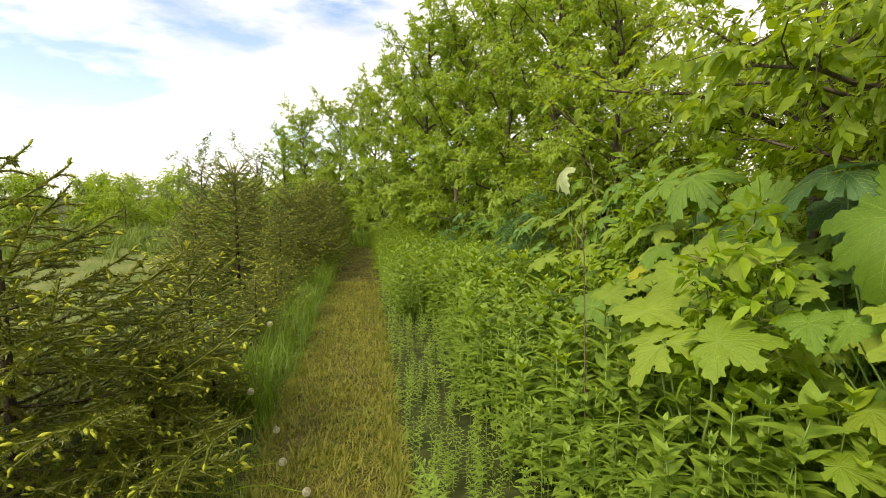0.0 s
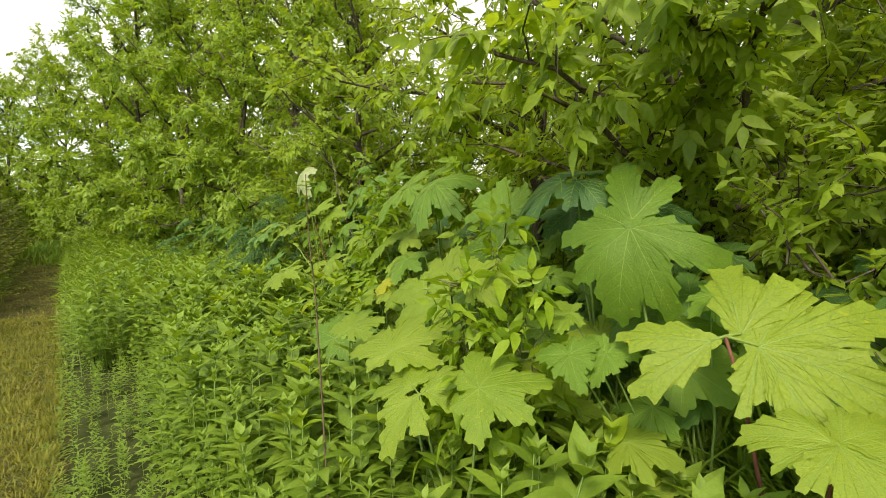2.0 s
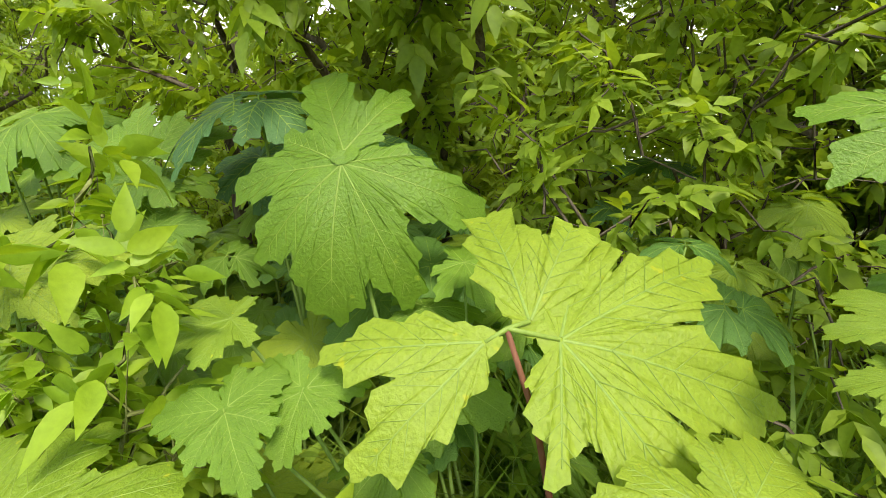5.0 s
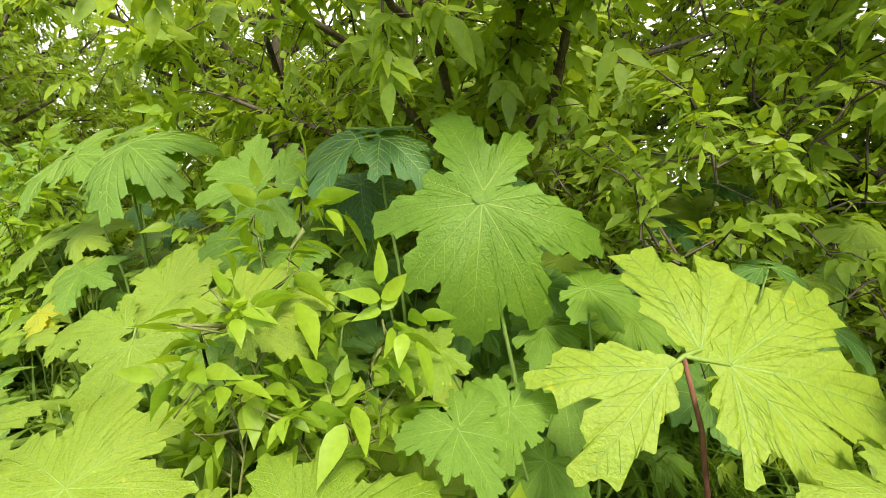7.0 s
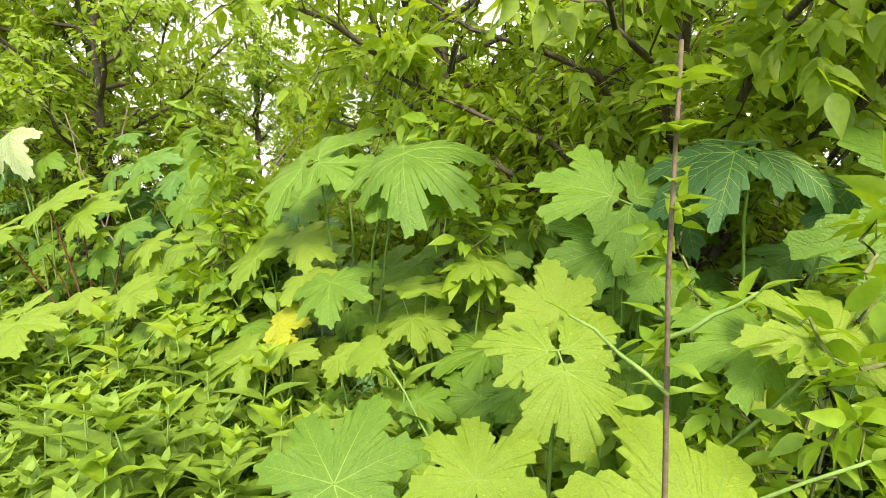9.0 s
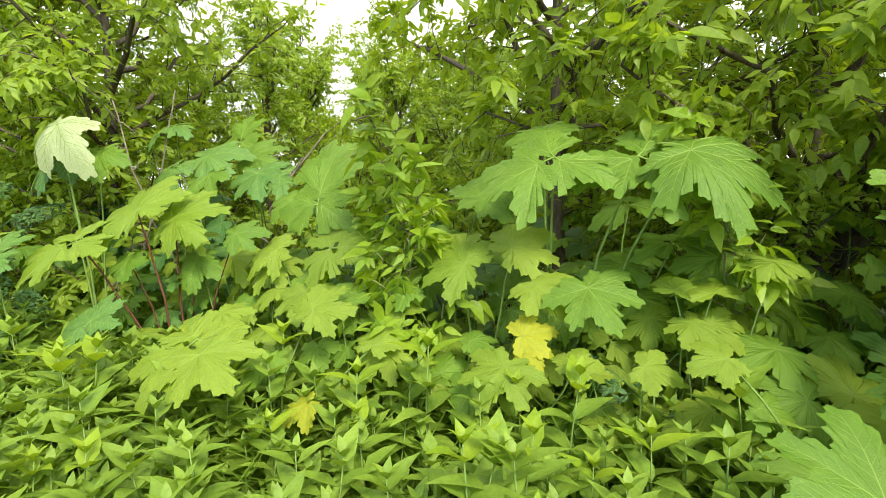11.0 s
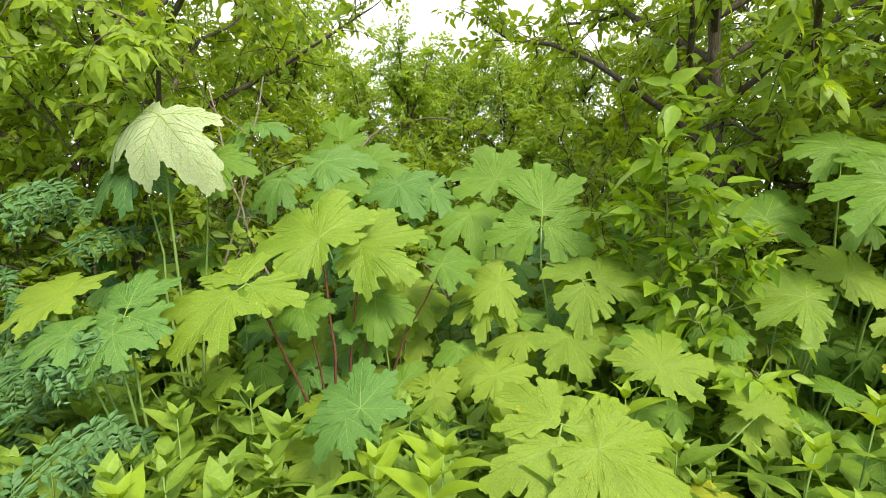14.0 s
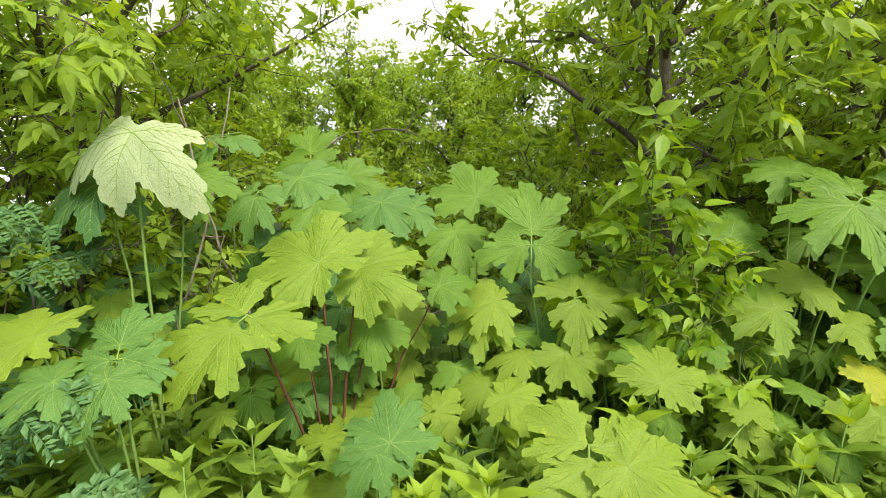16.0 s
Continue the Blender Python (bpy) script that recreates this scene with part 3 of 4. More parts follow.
seedling = make_tree("maple_seedling", "box elder seedling with yellow-green compound leaves", 28, 1.3, 0.20, 6, 0.3, 3, 3, 0.085, M_SEEDLING, fine=2, twig=0.14, category="seedling", bark=M_TWIG)
copies(seedling, [(1.25, 2.20, 0, 0.98), (1.50, 2.38, 100, 0.95), (1.95, 4.85, 200, 1.28), (1.80, 4.62, 40, 1.1), (1.28, 2.02, 300, 0.85), (2.05, 3.35, 150, 1.2), (2.1, 4.95, 260, 1.15)], "box elder seedlings among the hogweed")
belt = make_tree("young_tree", "low young tree of a distant plantation", 25, 2.7, 1.15, 14, 0.03, 10, 6, 0.17, M_MAPLE_FAR, fine=0, leaflets=3, twig=0.45)
rb = random.Random(5)
copies(belt, [(-26 + 1.12 * i + rb.uniform(-0.3, 0.3), 22.6 + rb.uniform(-1.2, 1.2) - 0.0 * i, rb.uniform(0, 360), rb.uniform(0.62, 0.86)) for i in range(19)]
       + [(-27 + 1.5 * i + rb.uniform(-0.3, 0.3), 26 + rb.uniform(-1, 1), rb.uniform(0, 360), rb.uniform(0.8, 0.98)) for i in range(16)], "plantation behind the field")
BUSH = "low leafy bush in the shade of the hedge"
under = make_tree("elder_bush", BUSH, 27, 1.95, 0.95, 17, 0.05, 12, 8, 0.072, M_MAPLE, fine=1, twig=0.4, category="bush")
copies(under, [(3.05, -0.3, 0, 1.05), (2.85, 1.2, 80, 1.0), (3.2, 2.2, 300, 1.0), (3.1, 3.4, 160, 0.95), (3.7, 4.9, 250, 0.9), (3.9, 6.2, 30, 0.95), (3.6, 7.6, 100, 1.0), (2.35, 8.0, 220, 1.15)], "bushes under the hedge")
behind = make_tree("elder_bush", BUSH, 29, 1.75, 1.0, 15, 0.05, 12, 8, 0.09, M_MAPLE_FAR, fine=0, twig=0.4, category="bush")
copies(behind, [(2.5, 9.2, 200, 1.0), (1.7, 11.0, 300, 1.0), (0.9, 13.2, 50, 1.05), (4.6, 0.6, 10, 1.3), (4.9, 3.0, 120, 1.3), (5.2, 5.4, 210, 1.2), (5.6, 7.2, 320, 1.2), (-0.2, 16.0, 70, 1.1), (-1.0, 18.6, 170, 1.1), (6.8, 4.4, 200, 1.3), (7.6, 8.6, 20, 1.3), (2.0, 9.0, 310, 1.0), (-3.0, 19.5, 40, 1.3), (-4.4, 19.8, 130, 1.2), (-2.2, 18.2, 260, 1.1)], "bushes under the hedge")
shrub = make_tree("willow_shrub", "grey-green leafy shrub behind the spruces", 26, 2.3, 1.0, 16, 0.04, 9, 9, 0.06, M_POPLAR, fine=0, leaflets=3, twig=0.4, category="shrub")
copies(shrub, [(-5.0, 10.2, 0, 1.0), (-4.6, 12.4, 100, 1.1)], "shrubs behind the spruces")


# ---- spruces ----
def make_spruce(seed, height, radius, whorls, per_whorl, needle, label, dense=420, coarse=False, slim=0.85):
    rng = np.random.default_rng(seed)
    ob = thing("spruce", label, "spruce")
    wood, green, tips = Heap(), Heap(), Heap()
    wood.tube([(0, 0, 0), (0.01, 0, height * 0.5), (0, 0.01, height * 0.94)], [0.012 + height * 0.012, 0.008 + height * 0.007, 0.006], 7)
    lines = [(np.array([[0, 0, height * 0.70], [0, 0, height * 0.97]]), True)]
    for w in range(whorls):
        f = (w + 0.3) / whorls
        z = height * (0.07 + 0.85 * f)
        arms = per_whorl if slim < 1 else max(3, int(per_whorl * (1.15 - 0.8 * f)))
        for b in range(arms):
            a = b * 2 * math.pi / arms + w * 1.1 + rng.normal(0, 0.2)
            ln = radius * (1.0 - 0.9 * f) ** slim * rng.uniform(0.75, 1.15) + 0.07
            out = np.array([math.cos(a), math.sin(a), 0])
            rise = (0.05 + 0.85 * f ** 1.5) + rng.normal(0, 0.09)
            bend, sway = rng.uniform(0.05, 0.32), rng.normal(0, 0.14)
            side0 = np.array([-out[1], out[0], 0])
            k = np.linspace(0, 1, 6)[:, None]
            line = np.array([0, 0, z]) + out * ln * k + np.array([0, 0, 1]) * (ln * (rise * k - 0.06 * (1 - f) * np.sin(np.pi * k) + bend * k * k)) + side0 * (ln * sway * k * k)
            wood.tube(line, np.linspace(0.0055, 0.0012, 6) * (0.5 + ln), 4)
            lines.append((line, True))
            side = np.array([-out[1], out[0], 0])
            m = max(2, int(ln / (0.1 if coarse else 0.07)))
            for j in range(m):
                q = 0.22 + 0.74 * j / m
                i = min(int(q * 5), 4)
                p = line[i] + (line[i + 1] - line[i]) * (q * 5 - i)
                s = 1 if j % 2 else -1
                sl = ln * (1 - q) * rng.uniform(0.45, 0.75) + 0.05
                d = unit(out * 0.75 + side * s * rng.uniform(0.6, 0.95) + np.array([0, 0, rng.uniform(-0.15, 0.25)]))
                tw = np.array([p, p + d * sl * 0.5 + [0, 0, 0.01], p + d * sl - [0, 0, 0.05 * sl]])
                wood.tube(tw, [0.002, 0.0016, 0.001], 3)
                lines.append((tw, True))
                if sl > 0.16 and not coarse:
                    for e in (-1, 1):
                        d2 = unit(d * 0.7 + np.cross(d, [0, 0, 1]) * e * 0.7)
                        p2 = p + d * sl * rng.uniform(0.35, 0.6)
                        lines.append((np.array([p2, p2 + d2 * sl * 0.42]), True))
    if coarse:
        shape = (np.array([(-0.17, 0, 0), (0.17, 0, 0), (0, 1, 0.0)]), np.array([(0, 1, 2)]))
    else:
        shape = (np.array([(0, 0, 0), (0.14, 0.45, 0), (0, 1, 0), (-0.14, 0.45, 0)]), np.array([(0, 1, 2), (0, 2, 3)]))
    bud = Heap()
    bud.tube([(0, 0, 0), (0, 0.25, 0.03), (0, 0.7, 0.02), (0, 1.0, -0.12)], [0.09, 0.2, 0.18, 0.06], 3 if coarse else 4)
    bud_shape = (np.concatenate(bud.v), np.concatenate(bud.f))
    core = 0.011 if coarse else 0.0065
    for line, tip in lines:
        d = np.diff(line, axis=0)
        ln = np.linalg.norm(d, axis=1)
        k = len(line)
        green.tube(line, np.r_[np.full(k - 1, core), core * 0.6] * np.linspace(0.75, 1.0, k), 4)
        n = max(5, int(dense * ln.sum()))
        i = rng.choice(len(d), n, p=ln / ln.sum())
        pos = line[i] + d[i] * rng.uniform(0, 1, n)[:, None]
        ax = unit(d[i])
        rad = unit(np.cross(ax, rng.normal(0, 1, (n, 3))))
        green.scatter(shape, pos, frames_of(ax * 0.8 + rad, rad), needle * rng.uniform(0.75, 1.25, n))
        if rng.uniform() < (0.85 if coarse else 0.6):
            e = unit(line[-1] - line[-2])
            k = rng.integers(1, 3)
            dirs = unit(e + rng.normal(0, 0.4, (k, 3)))
            tips.scatter(bud_shape, np.repeat(line[-1:], k, 0), frames_of(dirs, np.tile([0.0, 0, 1.0], (k, 1)) + 0.01), rng.uniform(0.026, 0.048, k) * (1.2 if coarse else 1.0))
    crest = np.array([[0, 0, height * 0.95]])
    for a in (0.0, 0.5, -0.5):
        tips.scatter(bud_shape, crest, frames_of(np.array([[a, a * 0.4, 1.0]]), np.array([[0.3, 1.0, 0]])), [0.06 if a == 0 else 0.045])
    part("trunk", wood.mesh("trunk", M_SPRUCEBARK), ob)
    tagged(part("needles", green.mesh("needles", M_NEEDLE), ob), kind="stuff")
    tagged(part("new_growth", tips.mesh("new_growth", M_SHOOT), ob, "soft yellow-green new shoots"), kind="stuff")
    return ob


SPRUCES = "young spruces along the path"
copies(make_spruce(31, 1.93, 1.3, 10, 8, 0.026, "young spruce with bare pointed leader and yellow-green new shoots", 340, slim=1.25), [(-2.16, 2.45, 0, 1.0)], SPRUCES)
copies(make_spruce(32, 1.2, 0.62, 8, 7, 0.016, "small young spruce thick with curled yellow-green shoots", 260), [(-2.25, 4.4, 0, 1.0), (-1.62, 2.75, 130, 0.62), (-1.55, 3.35, 250, 0.55), (-1.95, 3.6, 40, 0.6), (-1.88, 5.0, 200, 0.66), (-2.1, 6.2, 10, 0.72)], SPRUCES)
copies(make_spruce(33, 2.2, 0.95, 12, 8, 0.042, "dense young spruce with yellowish shoots", 60, coarse=True), [(-3.45, 8.3, 0, 1.0), (-2.75, 9.0, 70, 0.80), (-2.75, 10.2, 200, 0.84), (-2.95, 11.4, 130, 0.9), (-3.2, 12.8, 300, 0.92), (-3.9, 10.0, 20, 0.78), (-3.4, 14.2, 80, 0.95), (-3.7, 16.0, 140, 1.0), (-2.45, 7.5, 250, 0.62), (-4.3, 8.6, 10, 0.7)], SPRUCES)


# ---- giant hogweed ----
def leaflet(h, net, rng, hub, axis, size, lobes, bend, teeth, plain):
    """One toothed blade of a leaf: broad lobes round its own hub, set at an angle to the leaf's axis; bend(x, y) is the leaf's sag."""
    axes = [(radians(axis + a + rng.normal(0, 3)), size * ln * rng.uniform(0.93, 1.06), w) for a, ln, w in lobes]
    core = 0.30 * size

    def gap(t, a):
        return (t - a + np.pi) % (2 * np.pi) - np.pi

    def outline(t):
        best = np.full_like(t, core * 0.35)
        for a, ln, w in axes:
            d = gap(t, a)
            c, hl, hw = 0.52 * ln, 0.505 * ln, w * ln
            qa = (np.cos(d) / hl) ** 2 + (np.sin(d) / hw) ** 2
            qb = np.cos(d) * c / hl ** 2
            disc = qb * qb - qa * ((c / hl) ** 2 - 1)
            far = (qb + np.sqrt(np.maximum(disc, 0))) / qa
            best = np.maximum(best, np.where((disc > 0) & (qb > 0), far, 0.0))
            best = np.maximum(best, np.where(np.abs(d) < 0.6, core, 0.0))
        return best

    ph = rng.uniform(0, 6.28, 3)

    def height(x, y):
        u, v = x - hub[0], y - hub[1]
        r, t = np.hypot(u, v), np.arctan2(u, v)
        near_axis = np.min(np.stack([np.sqrt(gap(t, a) ** 2 + 0.006) for a, _, _ in axes]), 0)
        rib = 0.2 * np.tanh(near_axis / 0.2) * r
        return (bend(x, y) + 0.16 * rib + 0.07 * r * np.sin(3 * t + ph[0]) + 0.022 * r * r * np.sin(9 * t + ph[1]) + 0.014 * np.sin(11 * x + ph[1]) * np.sin(9 * y + ph[2]) - 0.10 * (r / size) ** 3 * size
                + 0.005 * np.sin(30 * r - 20 * rib + ph[2]) * np.minimum(1, 6 * rib))

    th = np.linspace(axis * np.pi / 180 - np.pi, axis * np.pi / 180 + np.pi, 900)
    r = outline(th)
    px, py = r * np.sin(th), r * np.cos(th)
    s = np.r_[0, np.cumsum(np.hypot(np.diff(px), np.diff(py)))]
    n = int(s[-1] / (0.055 if plain else 0.020))
    k = np.linspace(0, s[-1], n)
    px, py = np.interp(k, s, px), np.interp(k, s, py)
    nx, ny = np.gradient(py), -np.gradient(px)
    ln = np.hypot(nx, ny) + 1e-9
    nx, ny = -nx / ln, -ny / ln

    def saw(step):
        q = (k / step + rng.uniform(0, 1)) % 1
        return np.where(q < 0.6, q / 0.6, (1 - q) / 0.4) - 0.5

    out = teeth * (0.085 * saw(0.21) + (0 if plain else 0.032 * saw(0.07))) * np.clip(np.hypot(px, py) / (0.5 * size), 0, 1)
    px, py = px + nx * out, py + ny * out
    turn = np.maximum.accumulate(np.unwrap(np.arctan2(px, py)))
    edge = np.hypot(px, py)
    even = np.convolve(np.pad(np.interp(np.linspace(turn[0], turn[-1], 240), turn, edge), 12, mode="edge"), np.ones(25) / 25, "valid")
    even = np.minimum(np.interp(turn, np.linspace(turn[0], turn[-1], 240), even), edge)
    rings = (0.35, 0.7, 1.0) if plain else (0.15, 0.32, 0.5, 0.67, 0.84, 1.0)
    v = [(hub[0], hub[1], float(height(np.array([hub[0]]), np.array([hub[1]]))[0]))]
    for q in rings:
        rr = q * (edge * q + even * (1 - q))
        x, y = hub[0] + rr * np.sin(turn), hub[1] + rr * np.cos(turn)
        v += list(np.stack([x, y, height(x, y)], -1))
    t = []
    for i in range(n - 1):
        j = i + 1
        t.append((0, 1 + j, 1 + i))
        for q in range(len(rings) - 1):
            a, b = 1 + q * n, 1 + (q + 1) * n
            t += [(a + i, a + j, b + j), (a + i, b + j, b + i)]
    h.add(np.array(v), np.array(t))
    hub = np.asarray(hub, float)

    def vein(p, q, w0, w1):
        s = np.linspace(0, 1, 7)[:, None]
        c = p + (q - p) * s
        side = np.array([-(q - p)[1], (q - p)[0]]) / (np.linalg.norm(q - p) + 1e-9)
        w = w0 + (w1 - w0) * s
        lft, rgt = c - side * w, c + side * w
        pts = np.concatenate([np.column_stack([lft, height(*lft.T) + 0.001]), np.column_stack([c, height(*c.T) + 0.006]), np.column_stack([rgt, height(*rgt.T) + 0.001])])
        f = []
        for i in range(6):
            for o in (0, 7):
                f += [(o + i, o + 7 + i, o + 8 + i), (o + i, o + 8 + i, o + 1 + i)]
        net.add(pts, np.array(f), 1 if plain else 0)

    for a, ln, w in axes:
        d = np.array([math.sin(a), math.cos(a)])
        vein(hub + d * 0.01, hub + d * ln * 0.94, 0.0065, 0.0018)
        for f in () if plain else (0.22, 0.36, 0.50, 0.63, 0.76, 0.87):
            for e in (-1, 1):
                b = a + e * rng.uniform(0.62, 0.82)
                p = d * ln * f
                q = p + np.array([math.sin(b), math.cos(b)]) * min(0.36 * ln, ln * (1.02 - f) + 0.05)
                for _ in range(8):
                    if np.hypot(*q) > 0.93 * float(outline(np.array([math.atan2(q[0], q[1])]))[0]):
                        q = p + (q - p) * 0.8
                vein(hub + p, hub + q, 0.0022, 0.0008)


def hogweed_leaf(seed, blades, droop, plain=False, teeth=1.0):
    """A leaf of one to three lobed blades about the top of its stalk; the end blade points along y. Slot 0 blade, slot 1 veins."""
    rng = np.random.default_rng(seed)
    h = Heap()
    net = h if plain else Heap()

    def bend(x, y):
        return -droop * np.hypot(x, y) ** 2.2

    for hub, axis, size, lobes in blades:
        leaflet(h, net, rng, hub, axis, size, lobes, bend, teeth, plain)
        if math.hypot(*hub) > 0.05:
            x, y = hub
            net.tube([(0, 0, -0.004), (x, y, float(bend(x, y)) + 0.004)], [0.012, 0.009], 6, 1 if plain else 0)
    if plain:
        return h.mesh("hogweed_leaf", HOG["mid"], M_VEIN), None
    return h.mesh("hogweed_leaf", HOG["mid"]), net.mesh("vein_net", M_VEIN)


END5 = ((0, 1.0, 0.24), (41, 0.94, 0.22), (-41, 0.94, 0.22), (84, 0.52, 0.22), (-84, 0.52, 0.22))
SIDE3 = ((0, 1.0, 0.26), (46, 0.70, 0.24), (-44, 0.78, 0.24))
LEAF3 = ((0, 1.0, 0.30), (44, 0.72, 0.24), (-44, 0.72, 0.24))
TERNATE = (((0, 0.22), 0, 0.80, END5), ((0.09, 0.0), 112, 0.72, SIDE3), ((-0.09, 0.0), -112, 0.72, SIDE3))
BROAD = (((0, 0.20), 0, 0.84, ((0, 1.0, 0.20), (38, 0.96, 0.185), (-40, 0.98, 0.19), (80, 0.56, 0.20), (-84, 0.84, 0.20))), ((-0.05, 0.08), -104, 0.66, ((-16, 1.0, 0.23), (28, 0.92, 0.22))), ((0.08, -0.07), 142, 0.62, ((-22, 1.0, 0.22), (26, 0.95, 0.23))))
TREFOIL = (((0, 0.06), 0, 0.95, LEAF3), ((0.05, 0), 112, 0.85, LEAF3), ((-0.05, 0), -112, 0.85, LEAF3))
PALM = (((0, 0), 0, 1.0, ((0, 1.0, 0.25), (46, 0.94, 0.24), (-46, 0.90, 0.24), (94, 0.80, 0.25), (-94, 0.84, 0.25), (138, 0.52, 0.24), (-138, 0.52, 0.24))),)
ROUND = (((0, 0), 0, 1.0, ((0, 1.0, 0.34), (58, 0.86, 0.32), (-58, 0.9, 0.32), (114, 0.58, 0.30), (-114, 0.58, 0.30))),)
CROSS = (((0, 0.04), 0, 0.96, ((0, 1.0, 0.30), (36, 0.92, 0.22), (-38, 0.95, 0.21), (78, 0.98, 0.20), (-80, 1.0, 0.20), (112, 0.55, 0.22), (-112, 0.55, 0.22))), ((0, -0.05), 178, 0.95, ((-20, 1.0, 0.20), (24, 0.80, 0.20))))
HANG = (((0, 0), 0, 1.0, ((0, 0.8, 0.32), (56, 1.0, 0.29), (-56, 1.0, 0.29), (108, 0.62, 0.28), (-108, 0.66, 0.28))),)
LEAVES = {
    "hang": [hogweed_leaf(51, HANG, 0.58, teeth=0.7)],
    "broad": [hogweed_leaf(61, BROAD, 0.14)],
    "cross": [hogweed_leaf(52, CROSS, 0.34, teeth=0.8)],
    "ternate": [hogweed_leaf(41 + i, TERNATE, d) for i, d in enumerate((0.10, 0.16, 0.22))],
    "trefoil": [hogweed_leaf(53 + i, TREFOIL, d) for i, d in enumerate((0.12, 0.2))],
    "palm": [hogweed_leaf(55 + i, PALM, d) for i, d in enumerate((0.10, 0.18, 0.26))],
    "droop": [hogweed_leaf(44, PALM, 0.42), hogweed_leaf(45, TERNATE, 0.45)],
    "small": [hogweed_leaf(46 + i, ROUND, d) for i, d in enumerate((0.12, 0.2, 0.28))],
}
PLAIN = {
    "flat": [hogweed_leaf(141 + i, p, 0.15, plain=True) for i, p in enumerate((PALM, TERNATE, PALM, ROUND))],
    "droop": [hogweed_leaf(151 + i, p, 0.40, plain=True) for i, p in enumerate((PALM, TERNATE))],
    "small": [hogweed_leaf(161 + i, p, 0.2, plain=True) for i, p in enumerate((ROUND, TREFOIL))],
}
rl = random.Random(77)
HOGS = "giant hogweed beside the path"


def set_leaf(parent, origin, hub, radius, spin, tilt, tone, shape, kinds):
    """A blade at hub. spin: where its end lobe points as seen from the path (0 towards -y, 90 up the slope, 180 towards +y); tilt: how far it faces the path."""
    me, veins = kinds[shape][rl.randrange(len(kinds[shape]))]
    ob = new("leaf", me)
    ob.parent = parent
    t = radians(tilt)
    south = hub[1] < 3.3
    toward = Vector((-0.88, -0.47, 0)) if south else Vector((-1, 0, 0))
    normal = (Vector((0, 0, 1)) * math.cos(t) + toward * math.sin(t)).normalized()
    right = Vector((0.5, -0.87, 0)) if south else Vector((0.1, -0.99, 0))
    right = (right - normal * right.dot(normal)).normalized()
    up = normal.cross(right)
    s = radians(spin)
    along = right * math.cos(s) + up * math.sin(s)
    side = along.cross(normal)
    m = Matrix((side, along, normal)).transposed().to_4x4()
    ob.matrix_basis = Matrix.Translation(Vector(hub) - Vector(origin)) @ m @ Matrix.Scale(radius, 4)
    ob.material_slots[0].link = "OBJECT"
    ob.material_slots[0].material = HOG[tone]
    if veins:
        part("vein_net", veins, ob, "raised pale leaf veins")
    return ob


def hogweed(x, y, leaves, label, red=False, kinds=LEAVES):
    """A plant rooted at x, y; each leaf (hub x, y, z, radius, spin, tilt, tone, shape) stands on a stalk of its own."""
    ob = thing("hogweed", label, "hogweed", x, y, 0, HOGS)
    rng = np.random.default_rng(int(abs(x * 971 + y * 131) * 10))
    base = Heap()
    base.tube([(0, 0, -0.02), (0, 0, 0.12), (0.01, 0.0, 0.24)], [0.03, 0.024, 0.012], 8)
    part("root_crown", base.mesh("root_crown", M_REDSTALK), ob)
    for hx, hy, hz, r, spin, tilt, tone, shape in leaves:
        set_leaf(ob, (x, y, 0), (hx, hy, hz), r, spin, tilt, tone, shape, kinds)
        st = Heap()
        a, b = np.array([0, 0, 0.05]), np.array([hx - x, hy - y, hz - 0.004])
        mid = (a + b) / 2
        mid[:2] *= 0.55
        k = np.linspace(0, 1, 9)[:, None]
        line = (1 - k) ** 2 * a + 2 * k * (1 - k) * mid + k * k * b
        line[1:-1] += rng.normal(0, 0.006, (7, 3))
        st.tube(line, np.linspace(0.011, 0.0045, 9) * (0.5 + 1.3 * r), 7)
        part("leaf_stalk", st.mesh("leaf_stalk", M_REDSTALK if red else M_STALK), ob)
    return ob


LIGHT = "giant hogweed with broad yellow-green toothed leaves among weeds"
GREEN = "giant hogweed with broad lobed green leaves among weeds"
BLUE = "giant hogweed with blue-green lobed leaves beside ferny umbellifers"
hogweed(1.78, 1.30, [(1.60, 1.46, 1.22, 0.40, -14, 46, "light", "broad"), (1.50, 1.15, 1.08, 0.20, -70, 22, "light", "trefoil")], "giant hogweed with large yellow-green leaves on red-brown stalks", True)
hogweed(1.95, 1.80, [(1.78, 1.95, 1.50, 0.34, 262, 66, "mid", "cross"), (1.42, 1.87, 1.22, 0.12, 200, 25, "light", "small"), (1.45, 1.74, 1.12, 0.11, 260, 40, "mid", "trefoil"), (1.35, 1.80, 1.11, 0.12, 300, 35, "mid", "trefoil")], GREEN)
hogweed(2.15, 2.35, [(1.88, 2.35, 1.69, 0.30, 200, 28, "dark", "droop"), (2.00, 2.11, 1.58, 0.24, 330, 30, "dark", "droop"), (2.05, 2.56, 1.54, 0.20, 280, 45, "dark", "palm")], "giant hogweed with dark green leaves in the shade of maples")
hogweed(1.15, 2.12, [(1.00, 2.15, 0.92, 0.27, 150, 30, "light", "ternate"), (1.10, 1.93, 1.00, 0.22, 30, 30, "light", "palm"), (1.00, 2.39, 1.01, 0.24, 100, 30, "light", "palm")], LIGHT)
hogweed(1.80, 0.85, [(1.68, 0.98, 1.27, 0.09, 110, 35, "light", "small"), (1.66, 0.94, 1.25, 0.09, 330, 30, "light", "small"), (1.64, 0.99, 1.22, 0.08, 230, 25, "light", "small")], LIGHT)
hogweed(2.35, 0.75, [(2.08, 0.81, 1.56, 0.28, 195, 45, "mid", "ternate")], GREEN)
